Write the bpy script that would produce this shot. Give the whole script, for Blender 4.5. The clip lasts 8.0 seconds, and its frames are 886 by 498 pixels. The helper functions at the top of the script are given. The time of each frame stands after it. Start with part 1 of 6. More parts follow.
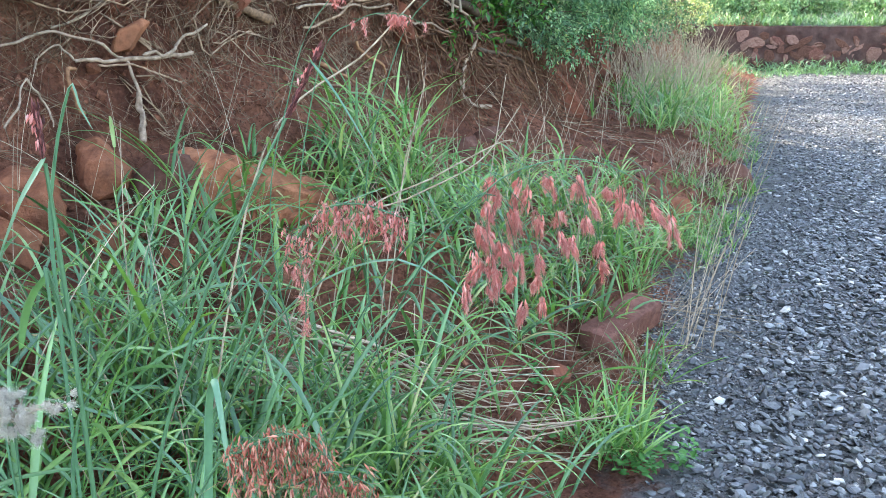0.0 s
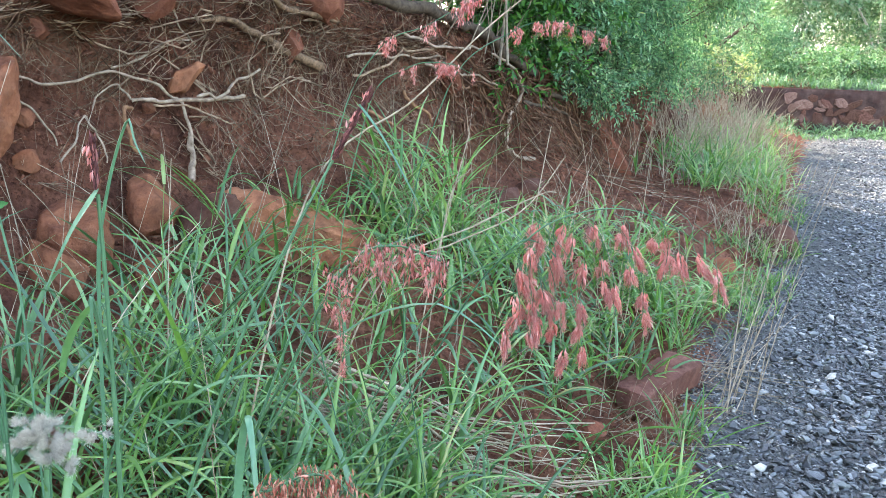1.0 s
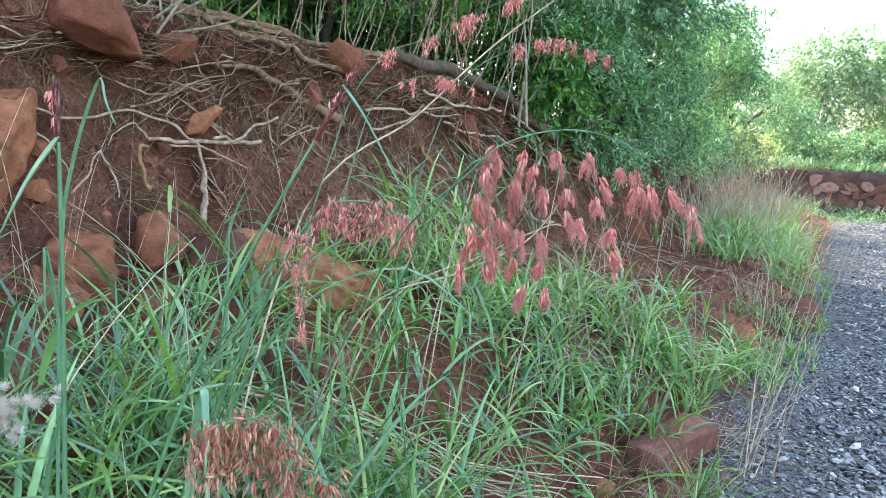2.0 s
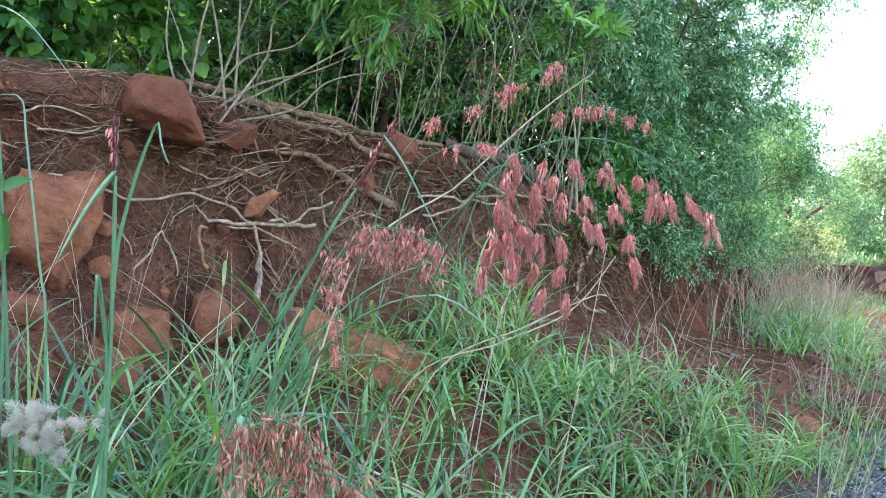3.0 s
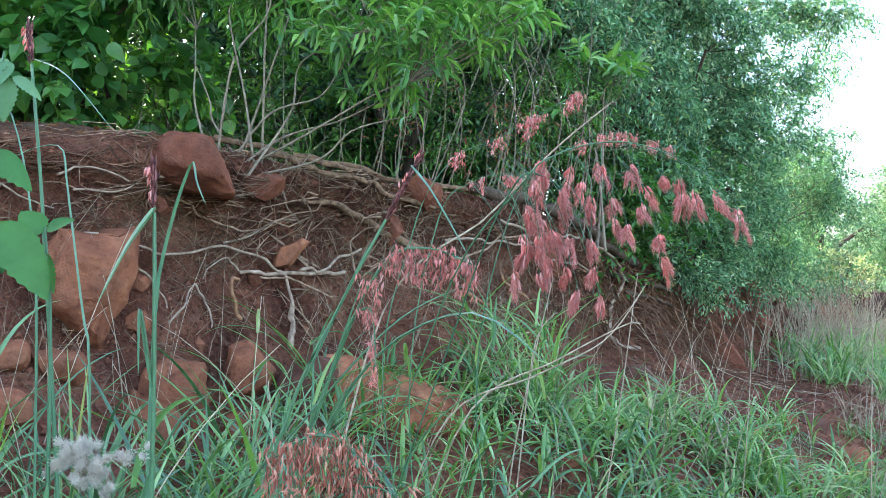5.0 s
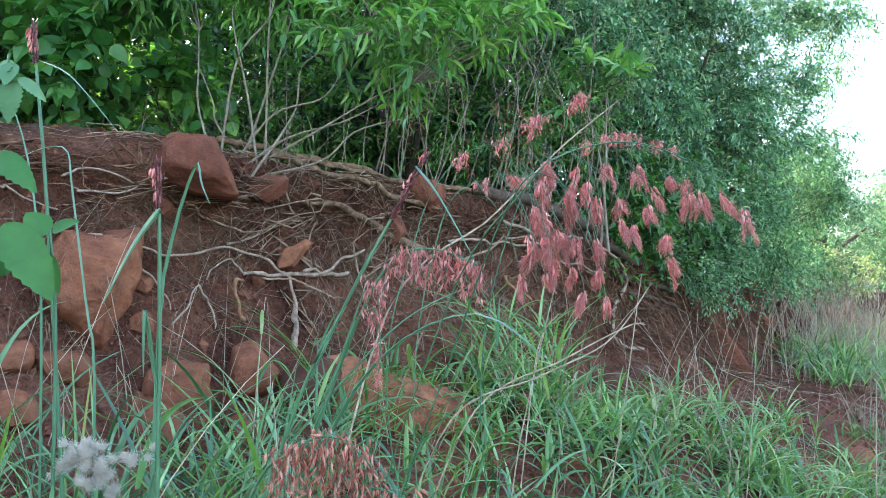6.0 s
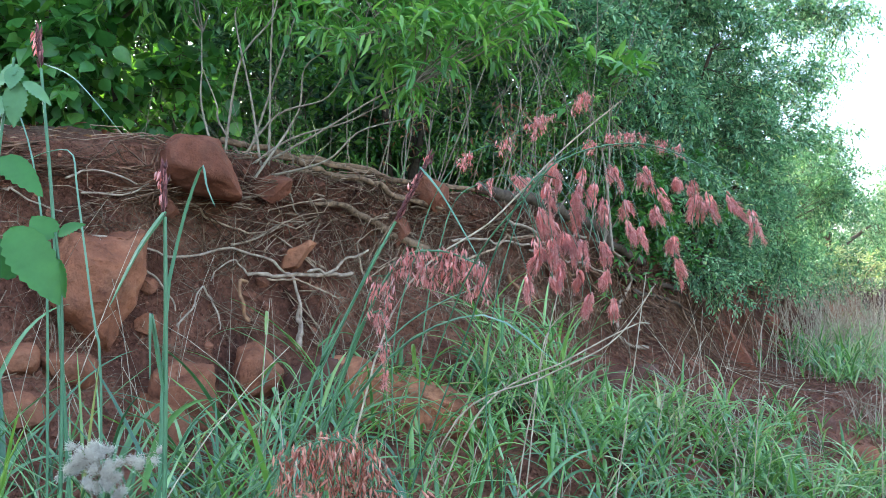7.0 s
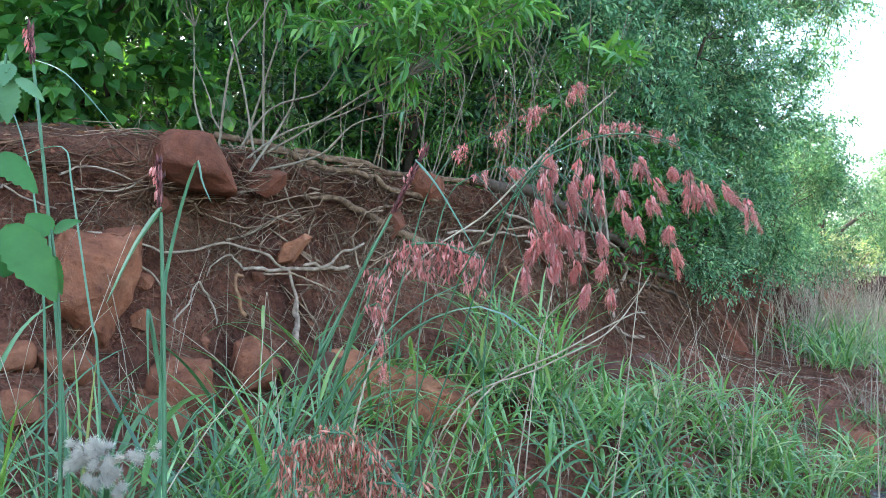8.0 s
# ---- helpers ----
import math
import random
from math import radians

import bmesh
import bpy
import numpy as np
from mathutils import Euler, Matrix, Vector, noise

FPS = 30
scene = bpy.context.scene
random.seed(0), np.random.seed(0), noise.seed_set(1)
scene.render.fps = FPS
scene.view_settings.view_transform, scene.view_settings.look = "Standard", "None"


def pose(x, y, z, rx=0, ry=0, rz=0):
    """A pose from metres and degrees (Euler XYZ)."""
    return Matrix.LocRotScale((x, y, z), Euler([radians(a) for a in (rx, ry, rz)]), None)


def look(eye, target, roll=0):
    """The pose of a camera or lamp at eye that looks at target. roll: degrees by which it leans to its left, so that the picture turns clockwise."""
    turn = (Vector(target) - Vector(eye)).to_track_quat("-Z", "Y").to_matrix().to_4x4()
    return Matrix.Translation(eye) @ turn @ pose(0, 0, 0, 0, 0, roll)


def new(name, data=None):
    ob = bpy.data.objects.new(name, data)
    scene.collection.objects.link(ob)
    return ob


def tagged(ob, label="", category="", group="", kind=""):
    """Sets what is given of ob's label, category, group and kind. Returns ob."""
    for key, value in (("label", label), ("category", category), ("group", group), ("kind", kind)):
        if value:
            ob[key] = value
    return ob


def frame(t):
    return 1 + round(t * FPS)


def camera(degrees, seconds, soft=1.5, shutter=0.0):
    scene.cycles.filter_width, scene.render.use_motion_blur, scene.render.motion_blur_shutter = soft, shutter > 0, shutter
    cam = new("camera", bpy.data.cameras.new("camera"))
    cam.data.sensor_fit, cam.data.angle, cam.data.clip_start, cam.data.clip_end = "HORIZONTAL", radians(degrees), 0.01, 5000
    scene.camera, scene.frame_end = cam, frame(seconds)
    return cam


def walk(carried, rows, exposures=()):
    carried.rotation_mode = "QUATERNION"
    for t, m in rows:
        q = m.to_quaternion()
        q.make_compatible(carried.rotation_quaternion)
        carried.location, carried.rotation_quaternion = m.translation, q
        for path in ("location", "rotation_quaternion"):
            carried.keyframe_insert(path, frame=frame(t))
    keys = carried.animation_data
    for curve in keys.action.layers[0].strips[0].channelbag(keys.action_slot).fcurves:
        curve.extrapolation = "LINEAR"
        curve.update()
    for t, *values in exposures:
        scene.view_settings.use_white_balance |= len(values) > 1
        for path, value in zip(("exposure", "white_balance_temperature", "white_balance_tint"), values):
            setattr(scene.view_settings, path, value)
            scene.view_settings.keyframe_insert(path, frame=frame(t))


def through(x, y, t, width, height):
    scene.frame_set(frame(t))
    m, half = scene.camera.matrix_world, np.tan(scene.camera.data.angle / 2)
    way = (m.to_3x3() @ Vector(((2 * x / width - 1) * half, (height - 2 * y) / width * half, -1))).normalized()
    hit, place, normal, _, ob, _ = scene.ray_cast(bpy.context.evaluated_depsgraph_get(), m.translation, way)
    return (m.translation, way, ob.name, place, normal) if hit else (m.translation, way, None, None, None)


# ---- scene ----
cam = camera(57.2, 8.0, soft=0.7)
PATH = [
    (0, (-0.084, 0.102, 1.104), (-0.002, 2.02, 0.542), 0.2),
    (0.5, (-0.083, 0.1, 1.104), (-0.015, 2.028, 0.577), 0.5),
    (1, (-0.086, 0.103, 1.1), (-0.1, 2.053, 0.654), 1.9),
    (1.2, (-0.065, 0.096, 1.086), (-0.099, 2.053, 0.678), 2.4),
    (2.3, (-0.033, 0.128, 0.988), (-0.146, 2.115, 0.784), 3.5),
    (2.5, (-0.026, 0.118, 0.985), (-0.172, 2.106, 0.825), 3.7),
    (3, (-0.014, 0.101, 0.948), (-0.243, 2.088, 0.919), 3.2),
    (3.5, (-0.018, 0.09, 0.929), (-0.29, 2.071, 0.978), 2.0),
    (4, (-0.018, 0.093, 0.925), (-0.301, 2.071, 1.008), 1.2),
    (4.5, (-0.014, 0.09, 0.923), (-0.307, 2.066, 1.01), 0.7),
    (6, (-0.017, 0.091, 0.923), (-0.325, 2.066, 1.013), 0.4),
    (6.5, (-0.017, 0.089, 0.923), (-0.329, 2.062, 1.014), 0.4),
    (7, (-0.019, 0.091, 0.925), (-0.335, 2.063, 1.013), 0.1),
    (7.5, (-0.02, 0.091, 0.924), (-0.334, 2.065, 1.005), -0.2),
    (8, (-0.02, 0.09, 0.925), (-0.325, 2.066, 0.994), -0.6),
]
walk(cam, [(t, look(eye, target, roll)) for t, eye, target, roll in PATH],
     [(0, 3.51, 7000, 16), (1.2, 3.52, 7000, 16), (2.5, 3.45, 6900, 16), (4, 3.34, 6500, 15), (8, 3.24, 6350, 14)])

# ---- light ----
world_sky = bpy.data.worlds.new("sky")
scene.world = world_sky
world_sky.use_nodes = True
wn = world_sky.node_tree
sky = wn.nodes.new("ShaderNodeTexSky")
sky.sky_type, sky.sun_disc = "NISHITA", False
SUN_EL, SUN_AZ = radians(38), radians(-50)
sky.sun_elevation, sky.sun_rotation = SUN_EL, SUN_AZ
sky.air_density, sky.dust_density, sky.ozone_density = 1.0, 2.0, 1.0
wn.nodes["Background"].inputs[1].default_value = 0.15
wn.links.new(sky.outputs[0], wn.nodes["Background"].inputs[0])
sun = new("sun", bpy.data.lights.new("sun", "SUN"))
sun.data.energy, sun.data.angle, sun.data.color = 1.9, radians(0.5), (1.0, 0.93, 0.82)
sun_way = Vector((math.sin(SUN_AZ) * math.cos(SUN_EL), math.cos(SUN_AZ) * math.cos(SUN_EL), math.sin(SUN_EL)))
sun.matrix_world = look(sun_way * 30, (0, 0, 0))

# ---- materials ----


def nodes_of(name):
    m = bpy.data.materials.new(name)
    m.use_nodes = True
    nt = m.node_tree
    bsdf = nt.nodes["Principled BSDF"]
    return m, nt, bsdf


def tex(nt, kind, scale, detail=6.0, rough=0.6, coord="Object", stretch=None):
    co = nt.nodes.new("ShaderNodeTexCoord")
    n = nt.nodes.new(kind)
    n.inputs["Scale"].default_value = scale
    if "Detail" in n.inputs:
        n.inputs["Detail"].default_value = detail
        n.inputs["Roughness"].default_value = rough
    src = co.outputs[coord]
    if stretch:
        mp = nt.nodes.new("ShaderNodeMapping")
        mp.inputs["Scale"].default_value = stretch
        nt.links.new(src, mp.inputs[0])
        src = mp.outputs[0]
    nt.links.new(src, n.inputs["Vector"])
    return n


def ramp(nt, src, stops):
    r = nt.nodes.new("ShaderNodeValToRGB")
    els = r.color_ramp.elements
    while len(els) < len(stops):
        els.new(0.5)
    for e, (p, c) in zip(els, stops):
        e.position, e.color = p, (*c, 1)
    nt.links.new(src, r.inputs[0])
    return r.outputs[0]


def mix(nt, f, a, b, how="MIX"):
    n = nt.nodes.new("ShaderNodeMix")
    n.data_type, n.blend_type = "RGBA", how
    for val, sock in ((f, n.inputs[0]), (a, n.inputs[6]), (b, n.inputs[7])):
        if isinstance(val, (int, float)):
            sock.default_value = val
        elif isinstance(val, tuple):
            sock.default_value = (*val, 1)
        else:
            nt.links.new(val, sock)
    return n.outputs[2]


def calc(nt, op, a, b=None):
    n = nt.nodes.new("ShaderNodeMath")
    n.operation = op
    for val, sock in ((a, n.inputs[0]), (b, n.inputs[1])):
        if val is None:
            continue
        if isinstance(val, (int, float)):
            sock.default_value = val
        else:
            nt.links.new(val, sock)
    return n.outputs[0]


def bump(nt, bsdf, height, strength, dist):
    b = nt.nodes.new("ShaderNodeBump")
    b.inputs["Strength"].default_value, b.inputs["Distance"].default_value = strength, dist
    nt.links.new(height, b.inputs["Height"])
    nt.links.new(b.outputs[0], bsdf.inputs["Normal"])


def island(nt):
    return nt.nodes.new("ShaderNodeNewGeometry").outputs["Random Per Island"]


def leaf_mat(name, stops, through=0.35, rough=0.45, spec=0.4, glow=(1.15, 1.25, 0.5)):
    """A leaf: colour differs leaf by leaf, light comes through it."""
    m, nt, b = nodes_of(name)
    ob = nt.nodes.new("ShaderNodeObjectInfo")
    col = ramp(nt, calc(nt, "FRACT", calc(nt, "ADD", island(nt), ob.outputs["Random"])), stops)
    big = tex(nt, "ShaderNodeTexNoise", 2.2, 3)
    col = mix(nt, 0.6, col, ramp(nt, big.outputs[0], [(0.3, (0.72, 0.75, 0.7)), (0.7, (1.2, 1.2, 1.1))]), "MULTIPLY")
    fine = tex(nt, "ShaderNodeTexNoise", 60, 3)
    col = mix(nt, 0.35, col, ramp(nt, fine.outputs[0], [(0.3, (0.6, 0.6, 0.6)), (0.7, (1.2, 1.2, 1.2))]), "MULTIPLY")
    nt.links.new(col, b.inputs["Base Color"])
    b.inputs["Roughness"].default_value = rough
    b.inputs["Specular IOR Level"].default_value = spec
    tr = nt.nodes.new("ShaderNodeBsdfTranslucent")
    nt.links.new(mix(nt, 1.0, col, glow, "MULTIPLY"), tr.inputs[0])
    ms = nt.nodes.new("ShaderNodeMixShader")
    ms.inputs[0].default_value = through
    nt.links.new(b.outputs[0], ms.inputs[1])
    nt.links.new(tr.outputs[0], ms.inputs[2])
    nt.links.new(ms.outputs[0], nt.nodes["Material Output"].inputs[0])
    return m


def soil_stone_mat(name, dark, mid, light, scale=9.0, pit_darkness=0.6, rough=0.9):
    m, nt, b = nodes_of(name)
    big = tex(nt, "ShaderNodeTexNoise", scale, 8, 0.62)
    col = ramp(nt, big.outputs[0], [(0.3, dark), (0.5, mid), (0.72, light)])
    ob = nt.nodes.new("ShaderNodeObjectInfo")
    col = mix(nt, 0.5, col, ramp(nt, ob.outputs["Random"], [(0.0, (0.75, 0.72, 0.7)), (1.0, (1.2, 1.15, 1.1))]), "MULTIPLY")
    spots = tex(nt, "ShaderNodeTexNoise", scale * 9, 4, 0.7)
    col = mix(nt, 0.55, col, ramp(nt, spots.outputs[0], [(0.3, (0.5, 0.46, 0.44)), (0.42, (1, 1, 1)), (0.75, (1.15, 1.12, 1.08))]), "MULTIPLY")
    # Pits have no relief here; their inner shade is drawn as dark spots.
    pit = tex(nt, "ShaderNodeTexVoronoi", scale * 5)
    pit_shade = ramp(nt, pit.outputs["Distance"], [(0.04, (0.25, 0.22, 0.2)), (0.13, (1, 1, 1))])
    col = mix(nt, pit_darkness, col, pit_shade, "MULTIPLY")
    smear = tex(nt, "ShaderNodeTexNoise", scale * 0.55, 5, 0.7)
    f = ramp(nt, smear.outputs[0], [(0.5, (0, 0, 0)), (0.68, (0.8, 0.8, 0.8))])
    col = mix(nt, f, col, (0.06, 0.023, 0.015))
    nt.links.new(col, b.inputs["Base Color"])
    b.inputs["Roughness"].default_value = rough
    b.inputs["Specular IOR Level"].default_value = 0.1
    h = calc(nt, "ADD", calc(nt, "MULTIPLY", big.outputs[0], 1.2), calc(nt, "MULTIPLY", spots.outputs[0], 0.5))
    bump(nt, b, h, 0.8, 0.02)
    return m


# road edge runs along UX, UY; N points from the bank to the road
UX, UY, NX, NY, EDGE = 0.5, 0.8660254, 0.8660254, -0.5, 0.75


def ground_material():
    m, nt, b = nodes_of("red_soil_and_grit")
    geo = nt.nodes.new("ShaderNodeNewGeometry")
    dot = nt.nodes.new("ShaderNodeVectorMath")
    dot.operation = "DOT_PRODUCT"
    nt.links.new(geo.outputs["Position"], dot.inputs[0])
    dot.inputs[1].default_value = (-NX, -NY, 0)
    sep = nt.nodes.new("ShaderNodeSeparateXYZ")
    nt.links.new(geo.outputs["Position"], sep.inputs[0])
    mid = tex(nt, "ShaderNodeTexNoise", 3.5, 8, 0.62)
    fine = tex(nt, "ShaderNodeTexNoise", 45, 6, 0.7)
    lump = tex(nt, "ShaderNodeTexVoronoi", 55)
    soil = ramp(nt, mid.outputs[0], [(0.28, (0.045, 0.0185, 0.012)), (0.48, (0.128, 0.051, 0.0295)), (0.74, (0.25, 0.105, 0.06))])
    soil = mix(nt, 0.75, soil, ramp(nt, fine.outputs[0], [(0.3, (0.45, 0.43, 0.42)), (0.55, (1, 1, 1)), (0.75, (1.5, 1.4, 1.35))]), "MULTIPLY")
    crumbs = ramp(nt, lump.outputs["Color"], [(0.82, (1, 1, 1)), (0.9, (1.9, 2.0, 2.1))])
    soil = mix(nt, 0.6, soil, crumbs, "MULTIPLY")
    # dry litter on the flat top of the bank
    lit = tex(nt, "ShaderNodeTexNoise", 18, 6, 0.7)
    litter = ramp(nt, lit.outputs[0], [(0.35, (0.05, 0.03, 0.02)), (0.55, (0.13, 0.085, 0.05)), (0.75, (0.24, 0.18, 0.11))])
    along = nt.nodes.new("ShaderNodeVectorMath")
    along.operation = "DOT_PRODUCT"
    nt.links.new(geo.outputs["Position"], along.inputs[0])
    along.inputs[1].default_value = (UX, UY, 0)
    s = along.outputs["Value"]
    q = calc(nt, "MINIMUM", calc(nt, "MAXIMUM", calc(nt, "SUBTRACT", s, 5.0), 0.0), 13.0)
    swing = calc(nt, "MULTIPLY", q, 0.112)
    d = calc(nt, "SUBTRACT", calc(nt, "SUBTRACT", dot.outputs["Value"], EDGE), swing)
    near = calc(nt, "MINIMUM", calc(nt, "MAXIMUM", calc(nt, "DIVIDE", calc(nt, "SUBTRACT", 3.3, s), 1.5), 0.0), 1.0)
    lip = calc(nt, "MULTIPLY", near, 0.3)
    wob = calc(nt, "MULTIPLY", calc(nt, "SUBTRACT", mid.outputs[0], 0.5), 0.5)
    top = calc(nt, "MULTIPLY", calc(nt, "ADD", calc(nt, "SUBTRACT", d, 1.54), wob), 4)
    f_top = ramp(nt, top, [(0.0, (0, 0, 0)), (1.0, (1, 1, 1))])
    col = mix(nt, f_top, soil, litter)
    # near-black speckled grit between the stones of the road
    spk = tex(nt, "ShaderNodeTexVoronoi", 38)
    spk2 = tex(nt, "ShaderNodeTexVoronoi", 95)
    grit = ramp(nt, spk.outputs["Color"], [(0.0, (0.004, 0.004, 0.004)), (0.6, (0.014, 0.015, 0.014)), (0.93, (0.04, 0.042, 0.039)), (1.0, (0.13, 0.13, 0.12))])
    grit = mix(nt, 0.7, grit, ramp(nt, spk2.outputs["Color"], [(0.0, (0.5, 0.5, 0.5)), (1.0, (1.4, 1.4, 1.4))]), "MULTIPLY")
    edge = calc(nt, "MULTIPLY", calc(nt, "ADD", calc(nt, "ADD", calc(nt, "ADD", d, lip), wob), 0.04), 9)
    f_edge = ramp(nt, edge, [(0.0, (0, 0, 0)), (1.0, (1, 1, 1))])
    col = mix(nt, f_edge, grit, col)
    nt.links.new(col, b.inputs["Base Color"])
    b.inputs["Roughness"].default_value = 0.9
    b.inputs["Specular IOR Level"].default_value = 0.06
    h = calc(nt, "ADD", calc(nt, "MULTIPLY", fine.outputs[0], 1.0), calc(nt, "MULTIPLY", lump.outputs["Distance"], -0.6))
    bump(nt, b, h, 1.0, 0.035)
    return m


def bark_mat(name, dark, light, rough=0.85):
    m, nt, b = nodes_of(name)
    g = tex(nt, "ShaderNodeTexNoise", 40, 6, 0.7)
    col = ramp(nt, g.outputs[0], [(0.3, dark), (0.65, light)])
    col = mix(nt, 0.8, col, ramp(nt, island(nt), [(0.0, (0.6, 0.55, 0.5)), (1.0, (1.25, 1.2, 1.15))]), "MULTIPLY")
    nt.links.new(col, b.inputs["Base Color"])
    b.inputs["Roughness"].default_value = rough
    b.inputs["Specular IOR Level"].default_value = 0.12
    bump(nt, b, g.outputs[0], 0.5, 0.006)
    return m


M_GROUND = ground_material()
M_ROCK = soil_stone_mat("rust_rock", (0.09, 0.035, 0.02), (0.225, 0.088, 0.045), (0.36, 0.165, 0.088), pit_darkness=0.7)
M_ROCK_ORANGE = soil_stone_mat("orange_rock", (0.13, 0.05, 0.027), (0.3, 0.12, 0.06), (0.43, 0.195, 0.1), pit_darkness=0.8)
M_ROCK_RED = soil_stone_mat("red_rock", (0.085, 0.032, 0.019), (0.18, 0.066, 0.037), (0.27, 0.118, 0.07), pit_darkness=0.5)
M_SLAB = soil_stone_mat("brown_slab", (0.085, 0.036, 0.025), (0.15, 0.066, 0.046), (0.22, 0.11, 0.08), pit_darkness=0.3)
M_ROCK_DARK = soil_stone_mat("soil_stained_rock", (0.055, 0.026, 0.018), (0.115, 0.054, 0.036), (0.19, 0.105, 0.074), pit_darkness=0.3)
M_ROCK_PALE = soil_stone_mat("pale_pinkish_rock", (0.13, 0.066, 0.047), (0.22, 0.122, 0.09), (0.32, 0.2, 0.155), pit_darkness=0.3)
M_CLOD = bark_mat("soil_clod", (0.06, 0.023, 0.014), (0.22, 0.095, 0.056), 0.95)
M_WALL_SOIL = soil_stone_mat("wall_soil", (0.032, 0.019, 0.015), (0.07, 0.04, 0.032), (0.125, 0.078, 0.06), 5.0)
M_ROOT = bark_mat("pale_root", (0.1, 0.06, 0.037), (0.35, 0.25, 0.165))
M_ROOT_PALE = bark_mat("bleached_root", (0.13, 0.092, 0.062), (0.37, 0.29, 0.21))
M_ROOT_FINE = bark_mat("fine_root", (0.06, 0.029, 0.018), (0.21, 0.12, 0.07))
M_LOG = bark_mat("weathered_log", (0.03, 0.018, 0.011), (0.24, 0.155, 0.092))
M_ROOT_TAN = bark_mat("tan_root", (0.15, 0.075, 0.04), (0.32, 0.18, 0.095))
M_STEM = bark_mat("shrub_stem", (0.1, 0.08, 0.056), (0.29, 0.245, 0.175))
M_STEM_DARK = bark_mat("dark_twig", (0.035, 0.025, 0.018), (0.1, 0.075, 0.05))
M_STEM_PALE = bark_mat("bleached_trunk", (0.3, 0.28, 0.24), (0.6, 0.57, 0.5))
M_STRAW = bark_mat("dry_straw", (0.2, 0.15, 0.095), (0.46, 0.39, 0.28), 0.7)
M_GRASS = leaf_mat("grass_blade", [(0.0, (0.045, 0.12, 0.042)), (0.4, (0.1, 0.235, 0.065)), (0.78, (0.155, 0.29, 0.07)), (0.95, (0.22, 0.34, 0.1)), (1.0, (0.44, 0.4, 0.2))], 0.35, 0.32, 0.55)
M_GRASS_BLUE = leaf_mat("bluish_grass_blade", [(0.0, (0.04, 0.11, 0.05)), (0.6, (0.1, 0.23, 0.088)), (1.0, (0.2, 0.35, 0.13))], 0.2, 0.32, 0.55)
M_BLADE = leaf_mat("grey_green_blade", [(0.0, (0.07, 0.17, 0.095)), (1.0, (0.12, 0.26, 0.14))], 0.12, 0.35, 0.5)
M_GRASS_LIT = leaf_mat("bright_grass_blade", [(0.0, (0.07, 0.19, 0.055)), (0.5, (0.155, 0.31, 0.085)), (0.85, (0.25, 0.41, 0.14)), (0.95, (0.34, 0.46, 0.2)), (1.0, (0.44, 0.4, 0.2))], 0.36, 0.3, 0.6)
M_STEM_GREEN = leaf_mat("green_culm", [(0.0, (0.05, 0.14, 0.07)), (1.0, (0.09, 0.2, 0.09))], 0.1)
M_LEAF = leaf_mat("shrub_leaf", [(0.0, (0.055, 0.175, 0.042)), (0.6, (0.12, 0.31, 0.065)), (1.0, (0.24, 0.44, 0.1))], 0.42, 0.3, 0.6)
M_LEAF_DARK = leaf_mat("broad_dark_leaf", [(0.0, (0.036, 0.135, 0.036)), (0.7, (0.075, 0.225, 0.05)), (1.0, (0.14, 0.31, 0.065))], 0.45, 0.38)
# Bluish haze is put into the FINE and FAR colours, sunlit yellow into SUN.
M_LEAF_FINE = leaf_mat("fine_feathery_leaf", [(0.0, (0.04, 0.125, 0.06)), (0.5, (0.14, 0.305, 0.17)), (0.85, (0.28, 0.46, 0.27)), (0.96, (0.43, 0.57, 0.34)), (1.0, (0.55, 0.56, 0.2))], 0.4, 0.38, glow=(1.0, 1.2, 0.6))
M_LEAF_FAR = leaf_mat("sunny_hazed_leaf", [(0.0, (0.045, 0.13, 0.07)), (0.5, (0.1, 0.23, 0.125)), (0.85, (0.19, 0.34, 0.19)), (1.0, (0.34, 0.46, 0.26))], 0.36, 0.5, glow=(0.95, 1.1, 0.6))
M_LEAF_SUN = leaf_mat("sunlit_tint_leaf", [(0.0, (0.04, 0.12, 0.05)), (0.5, (0.095, 0.215, 0.085)), (0.85, (0.17, 0.31, 0.14)), (1.0, (0.3, 0.42, 0.22))], 0.32, 0.5, glow=(0.95, 1.05, 0.65))
# Pale haze of distance is put into the far wood's leaf colour.
M_LEAF_HAZE = leaf_mat("hazed_pale_leaf", [(0.0, (0.08, 0.18, 0.09)), (0.5, (0.17, 0.3, 0.15)), (0.85, (0.28, 0.4, 0.22)), (1.0, (0.42, 0.48, 0.34))], 0.34, 0.5, glow=(0.95, 1.05, 0.8))
M_LEAF_PALE = leaf_mat("pale_cream_leaf", [(0.0, (0.2, 0.3, 0.12)), (0.5, (0.42, 0.46, 0.24)), (1.0, (0.6, 0.6, 0.4))], 0.35, 0.5)
M_LEAF_DRY = leaf_mat("dry_leaf", [(0.0, (0.16, 0.07, 0.04)), (0.6, (0.28, 0.15, 0.08)), (1.0, (0.38, 0.26, 0.15))], 0.3, 0.6, 0.2, (1.2, 0.9, 0.6))
M_HERB = leaf_mat("herb_leaf", [(0.0, (0.035, 0.13, 0.03)), (1.0, (0.075, 0.21, 0.05))], 0.2, 0.55, 0.25)
M_HERB_PALE = leaf_mat("soft_pale_leaf", [(0.0, (0.09, 0.2, 0.1)), (1.0, (0.15, 0.28, 0.14))], 0.25, 0.6, 0.2)
